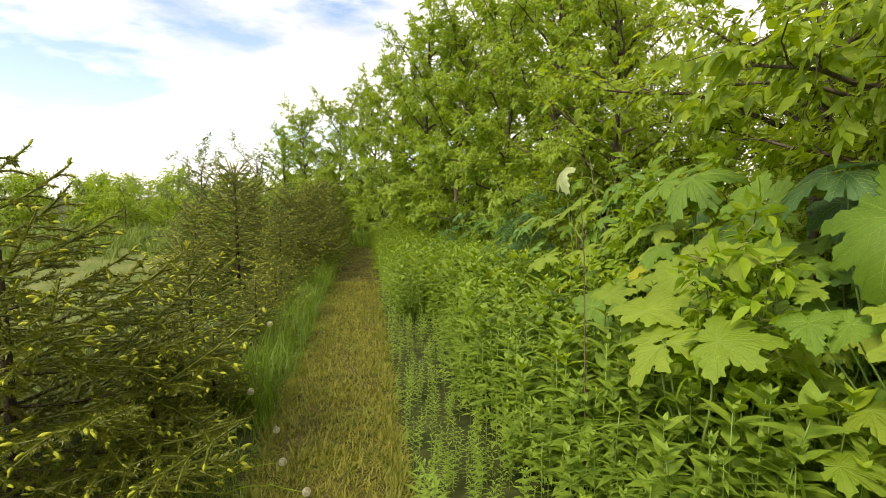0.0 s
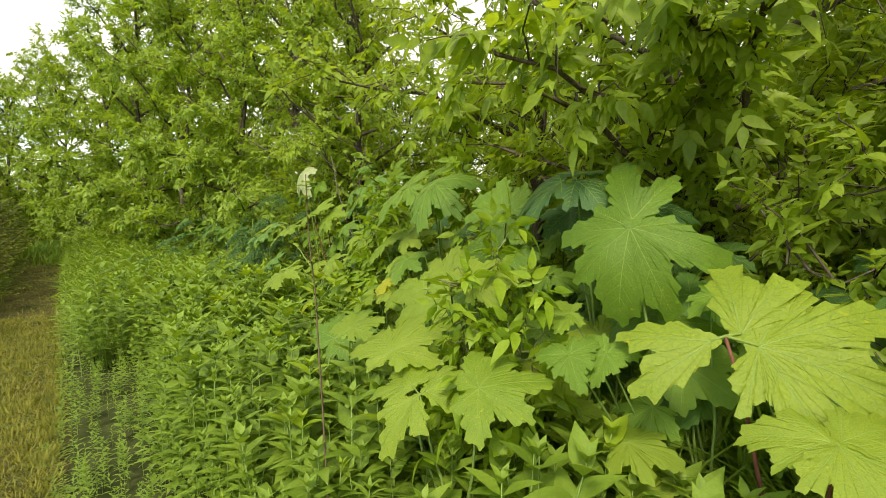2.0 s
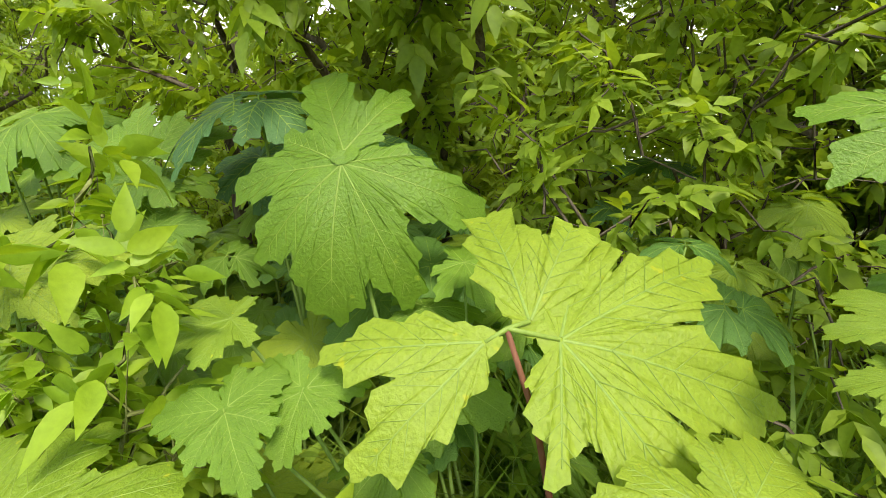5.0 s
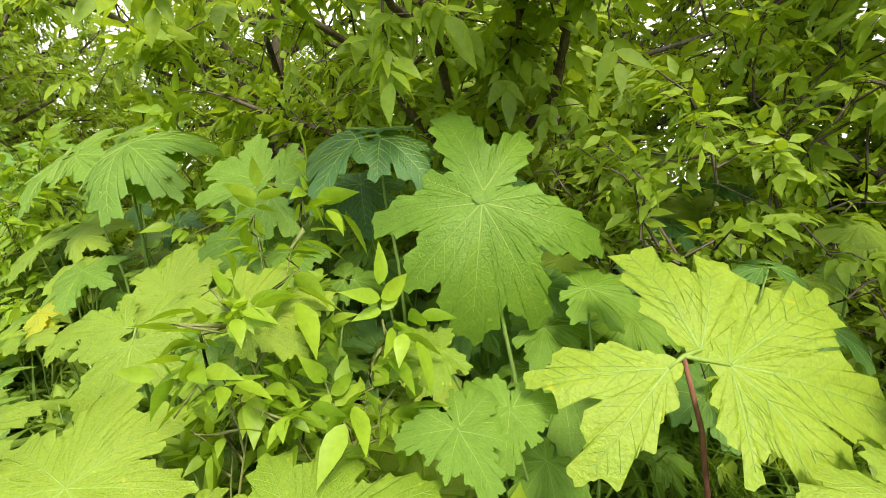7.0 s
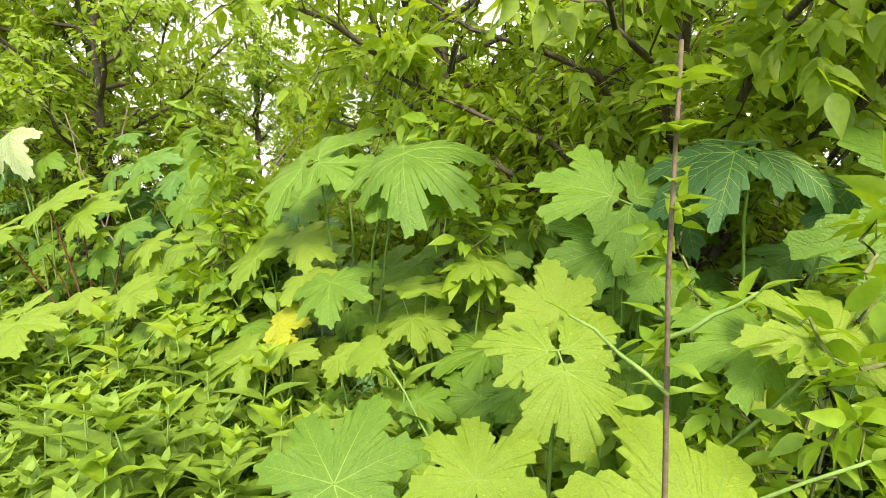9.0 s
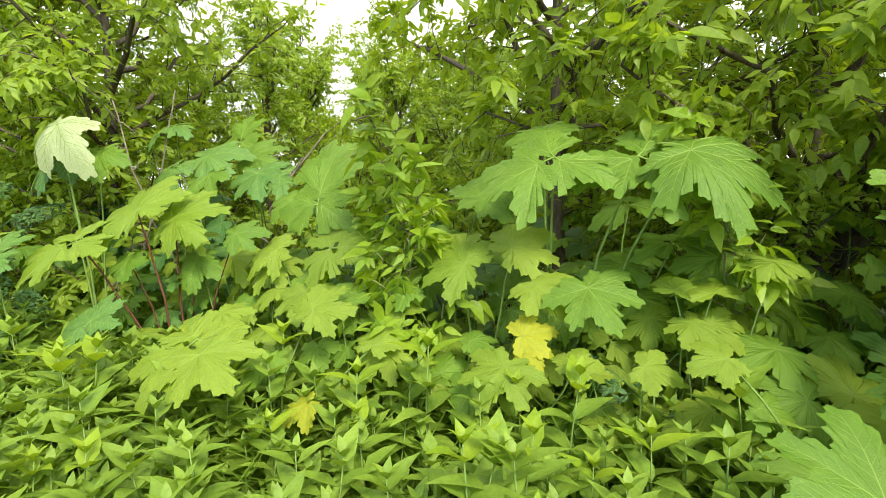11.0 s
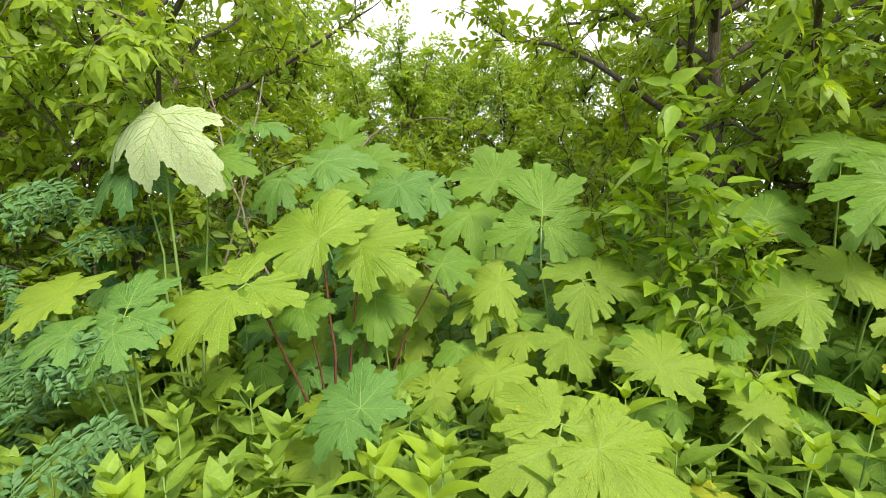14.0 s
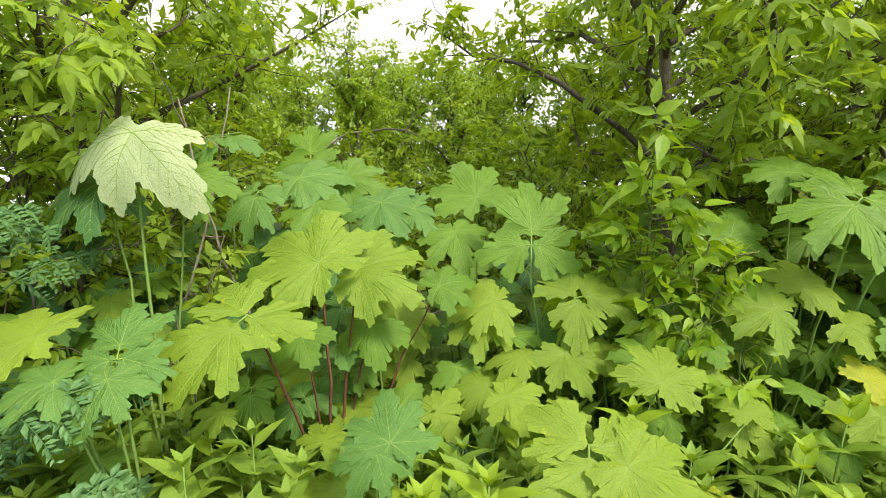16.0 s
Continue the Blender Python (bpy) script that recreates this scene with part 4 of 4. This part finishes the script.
hogweed(2.00, 2.75, [(1.74, 2.65, 1.52, 0.30, 150, 55, "mid", "ternate"), (1.72, 2.69, 1.39, 0.25, 190, 45, "mid", "palm"), (1.70, 2.58, 1.33, 0.16, 300, 40, "mid", "small")], GREEN)
hogweed(1.45, 2.80, [(1.32, 2.73, 1.17, 0.25, 280, 42, "light", "ternate"), (1.44, 2.77, 1.22, 0.18, 95, 55, "light", "palm"), (1.45, 3.38, 1.02, 0.13, 200, 30, "light", "small"), (1.35, 2.32, 1.25, 0.18, 190, 35, "mid", "palm"), (1.25, 2.22, 1.28, 0.18, 70, 45, "light", "palm")], LIGHT)
hogweed(1.10, 3.25, [(0.98, 3.14, 0.87, 0.24, 75, 40, "mid", "palm"), (0.95, 2.76, 1.02, 0.16, 90, 35, "light", "palm")], GREEN)
hogweed(2.15, 4.05, [(1.80, 3.99, 1.69, 0.36, 215, 40, "mid", "ternate"), (1.86, 3.67, 1.69, 0.38, 320, 38, "mid", "ternate"), (1.75, 3.49, 1.70, 0.34, 340, 32, "mid", "droop"), (2.10, 4.08, 1.81, 0.24, 130, 40, "mid", "palm")], "tall giant hogweed with very large drooping green leaves")
hogweed(2.00, 4.35, [(1.75, 4.36, 1.23, 0.24, 160, 42, "light", "palm"), (1.85, 4.17, 1.30, 0.22, 40, 45, "light", "palm"), (1.75, 4.05, 1.16, 0.19, 320, 35, "light", "small"), (1.70, 3.83, 1.17, 0.22, 300, 35, "mid", "palm"), (1.75, 4.62, 1.11, 0.17, 200, 35, "mid", "small"), (1.85, 4.41, 1.27, 0.19, 170, 38, "light", "palm"), (1.90, 4.19, 1.32, 0.17, 10, 38, "light", "palm")], LIGHT)
hogweed(1.72, 4.15, [(1.62, 4.07, 0.97, 0.15, 20, 40, "yellow", "small"), (1.50, 4.11, 0.88, 0.20, 250, 28, "light", "palm"), (1.60, 4.04, 0.93, 0.10, 300, 30, "yellow", "small"), (1.50, 3.85, 0.91, 0.12, 80, 35, "light", "small"), (1.35, 4.12, 0.71, 0.12, 260, 25, "light", "small")], "giant hogweed with some yellowing leaves among grass")
hogweed(1.50, 4.75, [(1.50, 4.63, 0.88, 0.15, 300, 35, "light", "palm"), (1.62, 4.92, 1.04, 0.18, 110, 40, "mid", "palm"), (1.25, 4.83, 0.72, 0.12, 230, 22, "yellow", "small"), (1.55, 5.00, 0.84, 0.14, 300, 35, "mid", "small")], LIGHT)
hogweed(2.00, 5.25, [(2.02, 5.32, 1.47, 0.34, 85, 68, "mid", "ternate"), (1.88, 5.15, 1.25, 0.30, 10, 42, "light", "ternate"), (1.90, 5.50, 1.23, 0.22, 190, 38, "light", "palm"), (1.75, 5.22, 1.04, 0.20, 285, 32, "light", "palm"), (1.90, 4.84, 1.08, 0.14, 320, 40, "mid", "small"), (1.90, 4.59, 1.11, 0.17, 210, 45, "mid", "small")], LIGHT)
hogweed(1.32, 5.25, [(1.15, 5.29, 0.95, 0.30, 250, 34, "light", "ternate"), (1.08, 5.20, 0.92, 0.24, 330, 28, "light", "palm"), (1.42, 4.64, 0.92, 0.13, 80, 40, "light", "small"), (1.45, 4.95, 1.03, 0.20, 60, 45, "light", "palm")], LIGHT)
hogweed(1.25, 5.95, [(1.12, 5.88, 0.97, 0.17, 100, 45, "blue", "palm"), (1.10, 5.92, 0.95, 0.14, 240, 35, "blue", "palm")], BLUE)
hogweed(1.90, 6.22, [(1.42, 6.41, 1.28, 0.33, 235, 34, "light", "ternate"), (1.62, 6.21, 1.44, 0.34, 140, 45, "light", "palm"), (1.75, 6.08, 1.40, 0.30, 20, 48, "light", "palm"), (1.85, 6.05, 1.15, 0.20, 280, 45, "mid", "small"), (1.85, 5.75, 1.31, 0.18, 20, 40, "mid", "palm"), (1.60, 6.28, 1.17, 0.16, 290, 40, "mid", "small")], LIGHT, True)
hogweed(1.36, 6.72, [(1.18, 6.71, 1.20, 0.22, 95, 48, "blue", "ternate"), (1.12, 6.70, 1.16, 0.17, 260, 35, "blue", "palm"), (1.25, 7.01, 1.25, 0.23, 170, 28, "light", "palm"), (1.10, 6.84, 1.16, 0.17, 200, 25, "blue", "palm")], BLUE)
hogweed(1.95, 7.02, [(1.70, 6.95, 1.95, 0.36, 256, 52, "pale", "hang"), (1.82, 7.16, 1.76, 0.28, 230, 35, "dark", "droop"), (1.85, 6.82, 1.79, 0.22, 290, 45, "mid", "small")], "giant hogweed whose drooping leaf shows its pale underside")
hogweed(2.75, 7.00, [(2.50, 6.92, 2.04, 0.26, 220, 22, "blue", "droop"), (2.30, 6.69, 1.73, 0.24, 260, 35, "blue", "droop"), (2.40, 6.51, 1.80, 0.30, 20, 40, "blue", "palm")], BLUE)
hogweed(2.85, 6.30, [(2.75, 6.54, 1.92, 0.28, 90, 65, "mid", "ternate"), (2.60, 6.30, 1.81, 0.28, 30, 45, "mid", "palm"), (2.40, 6.07, 1.67, 0.26, 300, 40, "blue", "palm"), (2.30, 6.39, 1.67, 0.22, 250, 45, "mid", "palm")], GREEN)
hogweed(2.60, 5.50, [(2.45, 5.55, 1.70, 0.30, 110, 50, "mid", "palm"), (2.40, 5.89, 1.64, 0.26, 200, 45, "blue", "palm"), (2.30, 5.67, 1.52, 0.24, 280, 40, "mid", "palm")], GREEN)
hogweed(2.30, 4.75, [(2.05, 4.38, 1.51, 0.24, 60, 45, "mid", "palm"), (2.10, 4.66, 1.31, 0.22, 280, 45, "mid", "palm"), (2.20, 4.88, 1.41, 0.22, 20, 40, "mid", "palm")], GREEN)
# the plants that fill the stand behind
for i in range(34):
    y = -0.6 + 10.2 * (i + rl.uniform(0.1, 0.9)) / 34
    x = 2.3 + rl.uniform(0, 1.3) - (0.10 * (y - 6) if y > 6 else 0)
    top = rl.uniform(1.1, 1.6)
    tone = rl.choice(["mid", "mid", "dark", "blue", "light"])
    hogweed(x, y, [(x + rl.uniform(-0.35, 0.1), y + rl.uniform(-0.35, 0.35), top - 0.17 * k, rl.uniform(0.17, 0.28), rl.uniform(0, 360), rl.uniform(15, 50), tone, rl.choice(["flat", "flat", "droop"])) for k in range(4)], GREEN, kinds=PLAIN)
for i in range(54):
    y = 1.7 + 5.8 * (i + rl.uniform(0.1, 0.9)) / 54
    x = rl.uniform(1.3, 2.3)
    top = rl.uniform(0.62, 0.98)
    tone = rl.choice(["mid", "mid", "light", "light"])
    hogweed(x, y, [(x + rl.uniform(-0.22, 0.1), y + rl.uniform(-0.22, 0.22), top - 0.13 * k, rl.uniform(0.10, 0.18), rl.uniform(0, 360), rl.uniform(15, 40), tone, rl.choice(["flat", "small"])) for k in range(3)], "low young hogweed with toothed green leaves", kinds=PLAIN)
for i in range(46):
    y = 1.4 + 6.6 * (i + rl.uniform(0.1, 0.9)) / 46
    x = rl.uniform(1.75, 2.7)
    top = rl.uniform(0.95, 1.3)
    tone = rl.choice(["mid", "mid", "light", "blue"])
    hogweed(x, y, [(x + rl.uniform(-0.25, 0.1), y + rl.uniform(-0.25, 0.25), top - 0.12 * k, rl.uniform(0.13, 0.21), rl.uniform(0, 360), rl.uniform(15, 50), tone, rl.choice(["flat", "small", "droop"])) for k in range(4)], GREEN, kinds=PLAIN)
for i in range(14):
    y = 8.0 + 7.5 * (i + rl.uniform(0, 1)) / 14
    x = 3.4 - 0.24 * y + rl.uniform(-0.5, 0.4)
    hogweed(x, y, [(x + rl.uniform(-0.3, 0.2), y + rl.uniform(-0.3, 0.3), rl.uniform(0.8, 1.25), rl.uniform(0.2, 0.3), rl.uniform(0, 360), rl.uniform(15, 50), rl.choice(["mid", "blue"]), "flat") for k in range(4)], GREEN, kinds=PLAIN)


# ---- leafy weeds ----
WEED_LEAF = [blade_shape(0.44, 0.34, 0.07, 5), blade_shape(0.46, 0.24, 0.09, 5), blade_shape(0.38, 0.4, 0.06, 5), blade_shape(0.26, 0.3, 0.04, 5), blade_shape(0.30, 0.18, 0.05, 5), blade_shape(0.22, 0.4, 0.04, 5)]


def weed_plan(seed, height, size, narrow):
    """The stem's line and its leaves in crossed pairs (place, turn, length, shape, whether of the tip)."""
    rng = np.random.default_rng(seed)
    lean = rng.normal(0, 0.05, 2)
    line = np.array([(lean[0] * s * s * height, lean[1] * s * s * height, s * height) for s in np.linspace(0, 1, 6)])
    leaves = []
    n = rng.integers(7, 10) + 2 * narrow
    for i in range(n):
        s = 0.22 + 0.78 * (i + 0.5) / n
        q = s * 5
        k = min(int(q), 4)
        p = line[k] + (line[k + 1] - line[k]) * (q - k)
        a0 = i * 1.57 + rng.normal(0, 0.25)
        up = 0.12 + 0.62 * s ** 2 + rng.normal(0, 0.14)
        ln = size * (0.65 + 0.75 * math.sin(math.pi * min(1, 0.15 + 0.75 * s))) * rng.uniform(0.8, 1.15)
        for e in (0, math.pi):
            a = a0 + e
            d = np.array([[math.cos(a) * math.cos(up), math.sin(a) * math.cos(up), math.sin(up)]])
            leaves.append((p, frames_of(d, np.array([[0.001, 0, 1.0]]))[0], ln, int(rng.integers(3)) + 3 * narrow, i == n - 1))
    for a in np.arange(4) * 1.57 + 0.6:
        d = np.array([[math.cos(a) * 0.5, math.sin(a) * 0.5, 0.85]])
        leaves.append((line[-1], frames_of(d, np.array([[0.001, 0, 1.0]]))[0], size * 0.5, 1 + 3 * narrow, True))
    return line, leaves


WEEDS = "leafy weeds between path and hogweed"
weed_kinds = []
blade_meshes = {}
for tip_ in (False, True):
    for k in range(6):
        hp = Heap()
        hp.add(*WEED_LEAF[k])
        blade_meshes[k, tip_] = hp.mesh("weed_leaf", M_TIP if tip_ else M_WEED)
for k, (hh, ss, narrow) in enumerate(((0.66, 0.115, 0), (0.74, 0.115, 0), (0.56, 0.105, 0), (0.70, 0.125, 0), (0.60, 0.085, 1), (0.68, 0.09, 1), (0.52, 0.08, 1), (0.64, 0.095, 1))):
    line, leaves = weed_plan(60 + k, hh, ss, narrow)
    st, fo = Heap(), Heap()
    st.tube(line, np.linspace(0.0042, 0.002, 6), 5)
    for p, fr, ln, shape, tip_ in leaves:
        fo.scatter(WEED_LEAF[shape], p[None], fr[None], [ln], 1 if tip_ and k in (1, 5) else 0)
    rest = []
    for fine_ in (2, 0):
        st2, fo2 = Heap(), Heap()
        st2.tube(line[::5], [0.0045, 0.002], 3)
        for p, fr, ln, shape, tip_ in leaves:
            fo2.scatter(blade_shape((0.44, 0.48, 0.38, 0.26, 0.30, 0.22)[shape], 0.22, 0.06, fine_), p[None], fr[None], [ln])
        rest.append((st2, fo2))
    weed_kinds.append((rest, fo, st.mesh("stem", M_STALK), fo.mesh("foliage", M_WEED, M_TIP), leaves))


def weed_spots(n, y0, y1, lo, hi, seed):
    """Places, turns, sizes and kinds: slender plants at the path's edge, broad-leaved ones further in."""
    rng = random.Random(seed)
    rows = []
    for _ in range(n):
        y = rng.uniform(y0, y1)
        x = rng.uniform(lo(y), hi(y))
        inside = rng.uniform(0, 1) < (x - path_x(y) - 0.55 - 0.25 * (y < 3.5)) / 0.9
        rows.append((x, y, rng.uniform(0, 360), rng.uniform(0.75, 1.15) * trodden(x, y), rng.randrange(4) + (0 if inside else 4)))
    return rows


def weed_top(y):
    return 1.55


for x, y, turn, s, k in weed_spots(290, 0.9, 6.6, lambda y: max(right_edge(y) + 0.03, -0.2), weed_top, 8):
    ob = thing("weed", "upright green weed with pointed leaves in crossed pairs", "weed", x, y, 0, WEEDS)
    ob.matrix_basis = pose(x, y, -0.01, 0, 0, turn) @ Matrix.Scale(s * (1.0 + 0.12 * max(0, x)), 4)
    part("stem", weed_kinds[k][2], ob)
    if y < 3.0 or y > 4.9:
        for p, fr, ln, shape, tip_ in weed_kinds[k][4]:
            lf = part("leaf", blade_meshes[shape, tip_ and k in (1, 5)], ob)
            lf.matrix_basis = Matrix.Translation(p) @ Matrix(fr.tolist()).to_4x4() @ Matrix.Scale(ln, 4)
    else:
        tagged(part("foliage", weed_kinds[k][3], ob), kind="stuff")


def weed_field(name, rows, label, far=0):
    h = Heap()
    for x, y, turn, s, k in rows:
        c, sn = math.cos(radians(turn)), math.sin(radians(turn))
        rot = np.array([[c, -sn, 0], [sn, c, 0], [0, 0, 1]]) * s
        for mat, heap in enumerate(weed_kinds[k][0][far]):
            base = 0
            for v, f in zip(heap.v, heap.f):
                h.add(v @ rot.T + np.array([x, y, -0.01]), f - base, mat)
                base += len(v)
    return tagged(new(name, h.mesh(name, M_STALK, M_WEED)), label, "weeds", kind="stuff")


weed_field("weed_growth", weed_spots(1500, -0.8, 8.6, lambda y: max(right_edge(y) + 0.02, -0.9), lambda y: 1.7, 9), "thick growth of pointed-leaved weeds beside the path")
weed_field("tall_weed_growth", [(x, y, a, s * 1.05, k % 4) for x, y, a, s, k in weed_spots(330, 4.9, 7.8, lambda y: 0.25, lambda y: 1.5, 19)], "thick growth of broad-leaved weeds before the hogweed")
weed_field("far_weed_growth", weed_spots(650, 7.2, 17, lambda y: right_edge(y) + 0.02, lambda y: 3.3 - 0.22 * y, 10), "thick growth of pointed-leaved weeds along the far path", 1)
weed_field("shade_growth", weed_spots(700, -1.0, 9.0, lambda y: 1.4, lambda y: 3.6, 14), "low leafy growth in the shade of the hedge")


# ---- feathery umbellifers ----
def feathery_plant(x, y, height, seed, n_frond=6, size=0.38, label="feathery blue-green umbellifer beside the hogweed"):
    rng = np.random.default_rng(seed)
    ob = thing("umbellifer", label, "wild plant", x, y, 0, "feathery umbellifers")
    stem = Heap()
    stem.tube([(0, 0, -0.02), (0.01, 0.01, height * 0.5), (0, 0.02, height * 0.8)], [0.009, 0.006, 0.003], 6)
    part("stem", stem.mesh("stem", M_STALK), ob)
    leaf = blade_shape(0.4, 0.1, 0.05, 0)
    for i in range(n_frond):
        h = Heap()
        a = i * 2.4 + rng.normal(0, 0.3)
        z = height * (0.35 + 0.6 * i / n_frond)
        out = np.array([math.cos(a), math.sin(a), 0])
        face = unit(np.array([-0.65, -0.1, 0.75]))
        out = unit(out - face * out.dot(face) * 0.85)
        side = unit(np.cross(face, out))
        k = np.linspace(0, 1, 8)[:, None]
        rachis = np.array([0, 0, z]) + out * size * k + np.array([0, 0, 1]) * size * (0.55 * k - 0.5 * k * k)
        h.tube(rachis, np.linspace(0.004, 0.0015, 8), 4)
        for j in range(2, 8):
            for s in (-1, 1):
                ln = size * 0.42 * (1.05 - j / 8.5)
                d = unit(out * 0.55 + side * s)
                pin = rachis[j] + d * ln * np.linspace(0, 1, 5)[:, None] - np.array([0, 0, 0.06]) * np.linspace(0, 1, 5)[:, None] ** 2
                h.tube(pin, np.linspace(0.002, 0.001, 5), 3)
                m = 24
                q = rng.uniform(0.1, 1, m)
                p = rachis[j] + d * (ln * q)[:, None]
                p[:, 2] -= 0.06 * q ** 2
                e = np.where(np.arange(m) % 2, 1, -1)[:, None]
                dd = unit(d * 0.7 + np.cross(d, face) * e * 0.8 + rng.normal(0, 0.15, (m, 3)))
                h.scatter(leaf, p, frames_of(dd, np.tile(face, (m, 1)) + rng.normal(0, 0.25, (m, 3))), 0.036 * (1.15 - 0.5 * q) * rng.uniform(0.8, 1.3, m))
        part("frond", h.mesh("frond", M_UMBEL), ob)
    return ob


for i, (x, y, hh) in enumerate(((1.35, 7.5, 1.75), (0.95, 6.95, 1.2), (1.15, 7.65, 1.45), (0.75, 7.35, 1.15), (0.70, 6.75, 0.85), (1.12, 7.3, 1.7), (1.6, 7.5, 1.5), (1.45, 5.95, 0.75))):
    feathery_plant(x, y, hh, 90 + i)
for i, (x, y, hh) in enumerate(((1.75, 3.55, 1.0), (0.6, 9.8, 1.2), (0.2, 10.8, 1.2), (0.0, 9.2, 1.0), (0.8, 11.2, 1.3))):
    feathery_plant(x, y, hh, 110 + i)


# ---- sapling, dead stems, dandelions ----
M_SAPLING = rough_material("sapling bark", (0.10, 0.07, 0.045), (0.22, 0.17, 0.10), scale=14, rough=0.6, bump=0.2)


def sapling():
    rng = np.random.default_rng(120)
    ob = thing("sapling", "thin red-brown sapling with few small leaves on top", "sapling", 0.765, 2.405, 0)
    st = Heap()
    line = curve_pts((0, 0, -0.02), (-0.07, 0.033, 1.68), 0, 9, rng, 0.003)
    st.tube(line, np.linspace(0.0055, 0.002, 9), 6)
    part("stem", st.mesh("stem", M_SAPLING), ob)

    def on_stem(z):
        return np.array([-0.07 * z / 1.68, 0.033 * z / 1.68, z])

    for z, a, ln in ((1.19, -1.5, 0.16), (1.34, 1.9, 0.10), (1.40, -1.6, 0.07), (0.95, 0.6, 0.13)):
        tw = Heap()
        d = np.array([math.cos(a), math.sin(a), 0.75])
        end = on_stem(z) + d * ln
        tw.tube(curve_pts(on_stem(z), end, 0.0, 5, rng, 0.003), np.linspace(0.0028, 0.0016, 5), 5)
        part("side_twig", tw.mesh("side_twig", M_STALK), ob)
        h = Heap()
        h.scatter(blade_shape(0.6, 0.2, 0.1, 5), end[None], frames_of(d[None], np.array([[0.01, 0, 1.0]])), [0.035])
        part("leaf", h.mesh("leaf", M_WEED), ob)
    for k in range(22):
        z = rng.uniform(1.52, 1.69) if k < 18 else rng.uniform(1.3, 1.45)
        a = k * 2.4
        h = Heap()
        h.scatter(blade_shape(0.6, 0.35, 0.12, 5), on_stem(z)[None], frames_of(np.array([[math.cos(a), math.sin(a), 0.35]]), np.array([[0.01, 0, 1.0]])), [rng.uniform(0.028, 0.05)])
        part("leaf", h.mesh("leaf", M_WEED), ob)


sapling()


def stem_thing(name, label, category, pts, r0, r1, mat, twigs=0, seed=1, group=""):
    """A bare stem through some points, with short side twigs."""
    rng = np.random.default_rng(seed)
    p = np.array(pts, float)
    ob = thing(name, label, category, *p[0], group=group)
    t = np.linspace(0, len(p) - 1, 14)
    i = np.minimum(t.astype(int), len(p) - 2)
    line = p[i] + (p[i + 1] - p[i]) * (t - i)[:, None] - p[0]
    line[1:-1] += rng.normal(0, 0.006, (12, 3))
    h = Heap()
    h.tube(line, np.linspace(r0, r1, 14), 6)
    part("stem", h.mesh("stem", mat), ob)
    for k in range(twigs):
        q = line[rng.integers(4, 13)]
        g = Heap()
        g.tube(curve_pts(q, q + rng.normal(0, 0.12, 3) + [0, 0, 0.08], 0.02, 5, rng, 0.01), np.linspace(r1 * 1.2, r1 * 0.4, 5), 4)
        part("twig", g.mesh("twig", mat), ob)
    return ob


stem_thing("dead_branch", "bare grey dead branch arching over the hogweed", "branch", [(3.9, 7.6, 0), (4.0, 7.3, 1.5), (4.3, 6.7, 2.3), (4.2, 6.1, 2.32), (4.0, 5.7, 2.1)], 0.016, 0.006, M_DEAD, 6, 3)
stem_thing("dead_stalk", "dry brown dead stalk leaning beside the pale leaf", "stalk", [(2.5, 6.4, 0), (2.3, 6.7, 0.9), (2.15, 6.86, 1.5), (2.05, 6.95, 2.15)], 0.012, 0.004, M_DEAD, 9, 4)
stem_thing("dead_stalk", "dry brown dead stalk leaning beside the pale leaf", "stalk", [(2.3, 7.3, 0), (2.35, 7.2, 0.9), (2.4, 7.0, 1.6), (2.5, 6.9, 2.3)], 0.010, 0.004, M_DEAD, 7, 5)
stem_thing("fallen_branch", "fallen grey branch lying among the hogweed stalks", "branch", [(2.5, 6.9, 0.02), (2.45, 6.5, 0.5), (2.4, 6.1, 0.95), (2.35, 5.7, 1.1)], 0.018, 0.008, M_DEAD, 3, 6)


def dandelion(x, y, tx, ty, z, seed):
    """A seed head: fine spokes round a small core, on a pale bent stalk."""
    rng = np.random.default_rng(seed)
    ob = thing("dandelion", "white dandelion seed head on a pale bent stalk", "dandelion", x, y, 0, "dandelions beside the path")
    st = Heap()
    st.tube(curve_pts((0, 0, -0.01), (tx - x, ty - y, z), 0.05, 9, rng, 0.004), np.linspace(0.003, 0.0022, 9), 5)
    part("stalk", st.mesh("stalk", M_TIP), ob)
    hd = Heap()
    c = np.array([tx - x, ty - y, z + 0.004])
    n = 150
    d = unit(rng.normal(0, 1, (n, 3)))
    spoke = (np.array([(-0.02, 0, 0), (0.02, 0, 0), (0, 0.85, 0), (-0.2, 1, 0.05), (0.2, 1, 0.05), (0, 0.92, -0.2)]), np.array([(0, 1, 2), (2, 3, 4), (2, 4, 5), (2, 5, 3)]))
    hd.scatter(spoke, np.tile(c, (n, 1)), frames_of(d, rng.normal(0, 1, (n, 3))), np.full(n, 0.022))
    part("seed_head", hd.mesh("seed_head", M_FLUFF), ob)


dandelion(-1.06, 3.0, -0.99, 2.95, 0.13, 1)
dandelion(-1.22, 2.5, -0.83, 2.58, 0.13, 2)
dandelion(-1.30, 2.75, -1.18, 3.05, 0.33, 3)
dandelion(-1.42, 3.3, -1.25, 3.62, 0.62, 4)
dandelion(-1.15, 2.5, -0.66, 2.42, 0.06, 5)
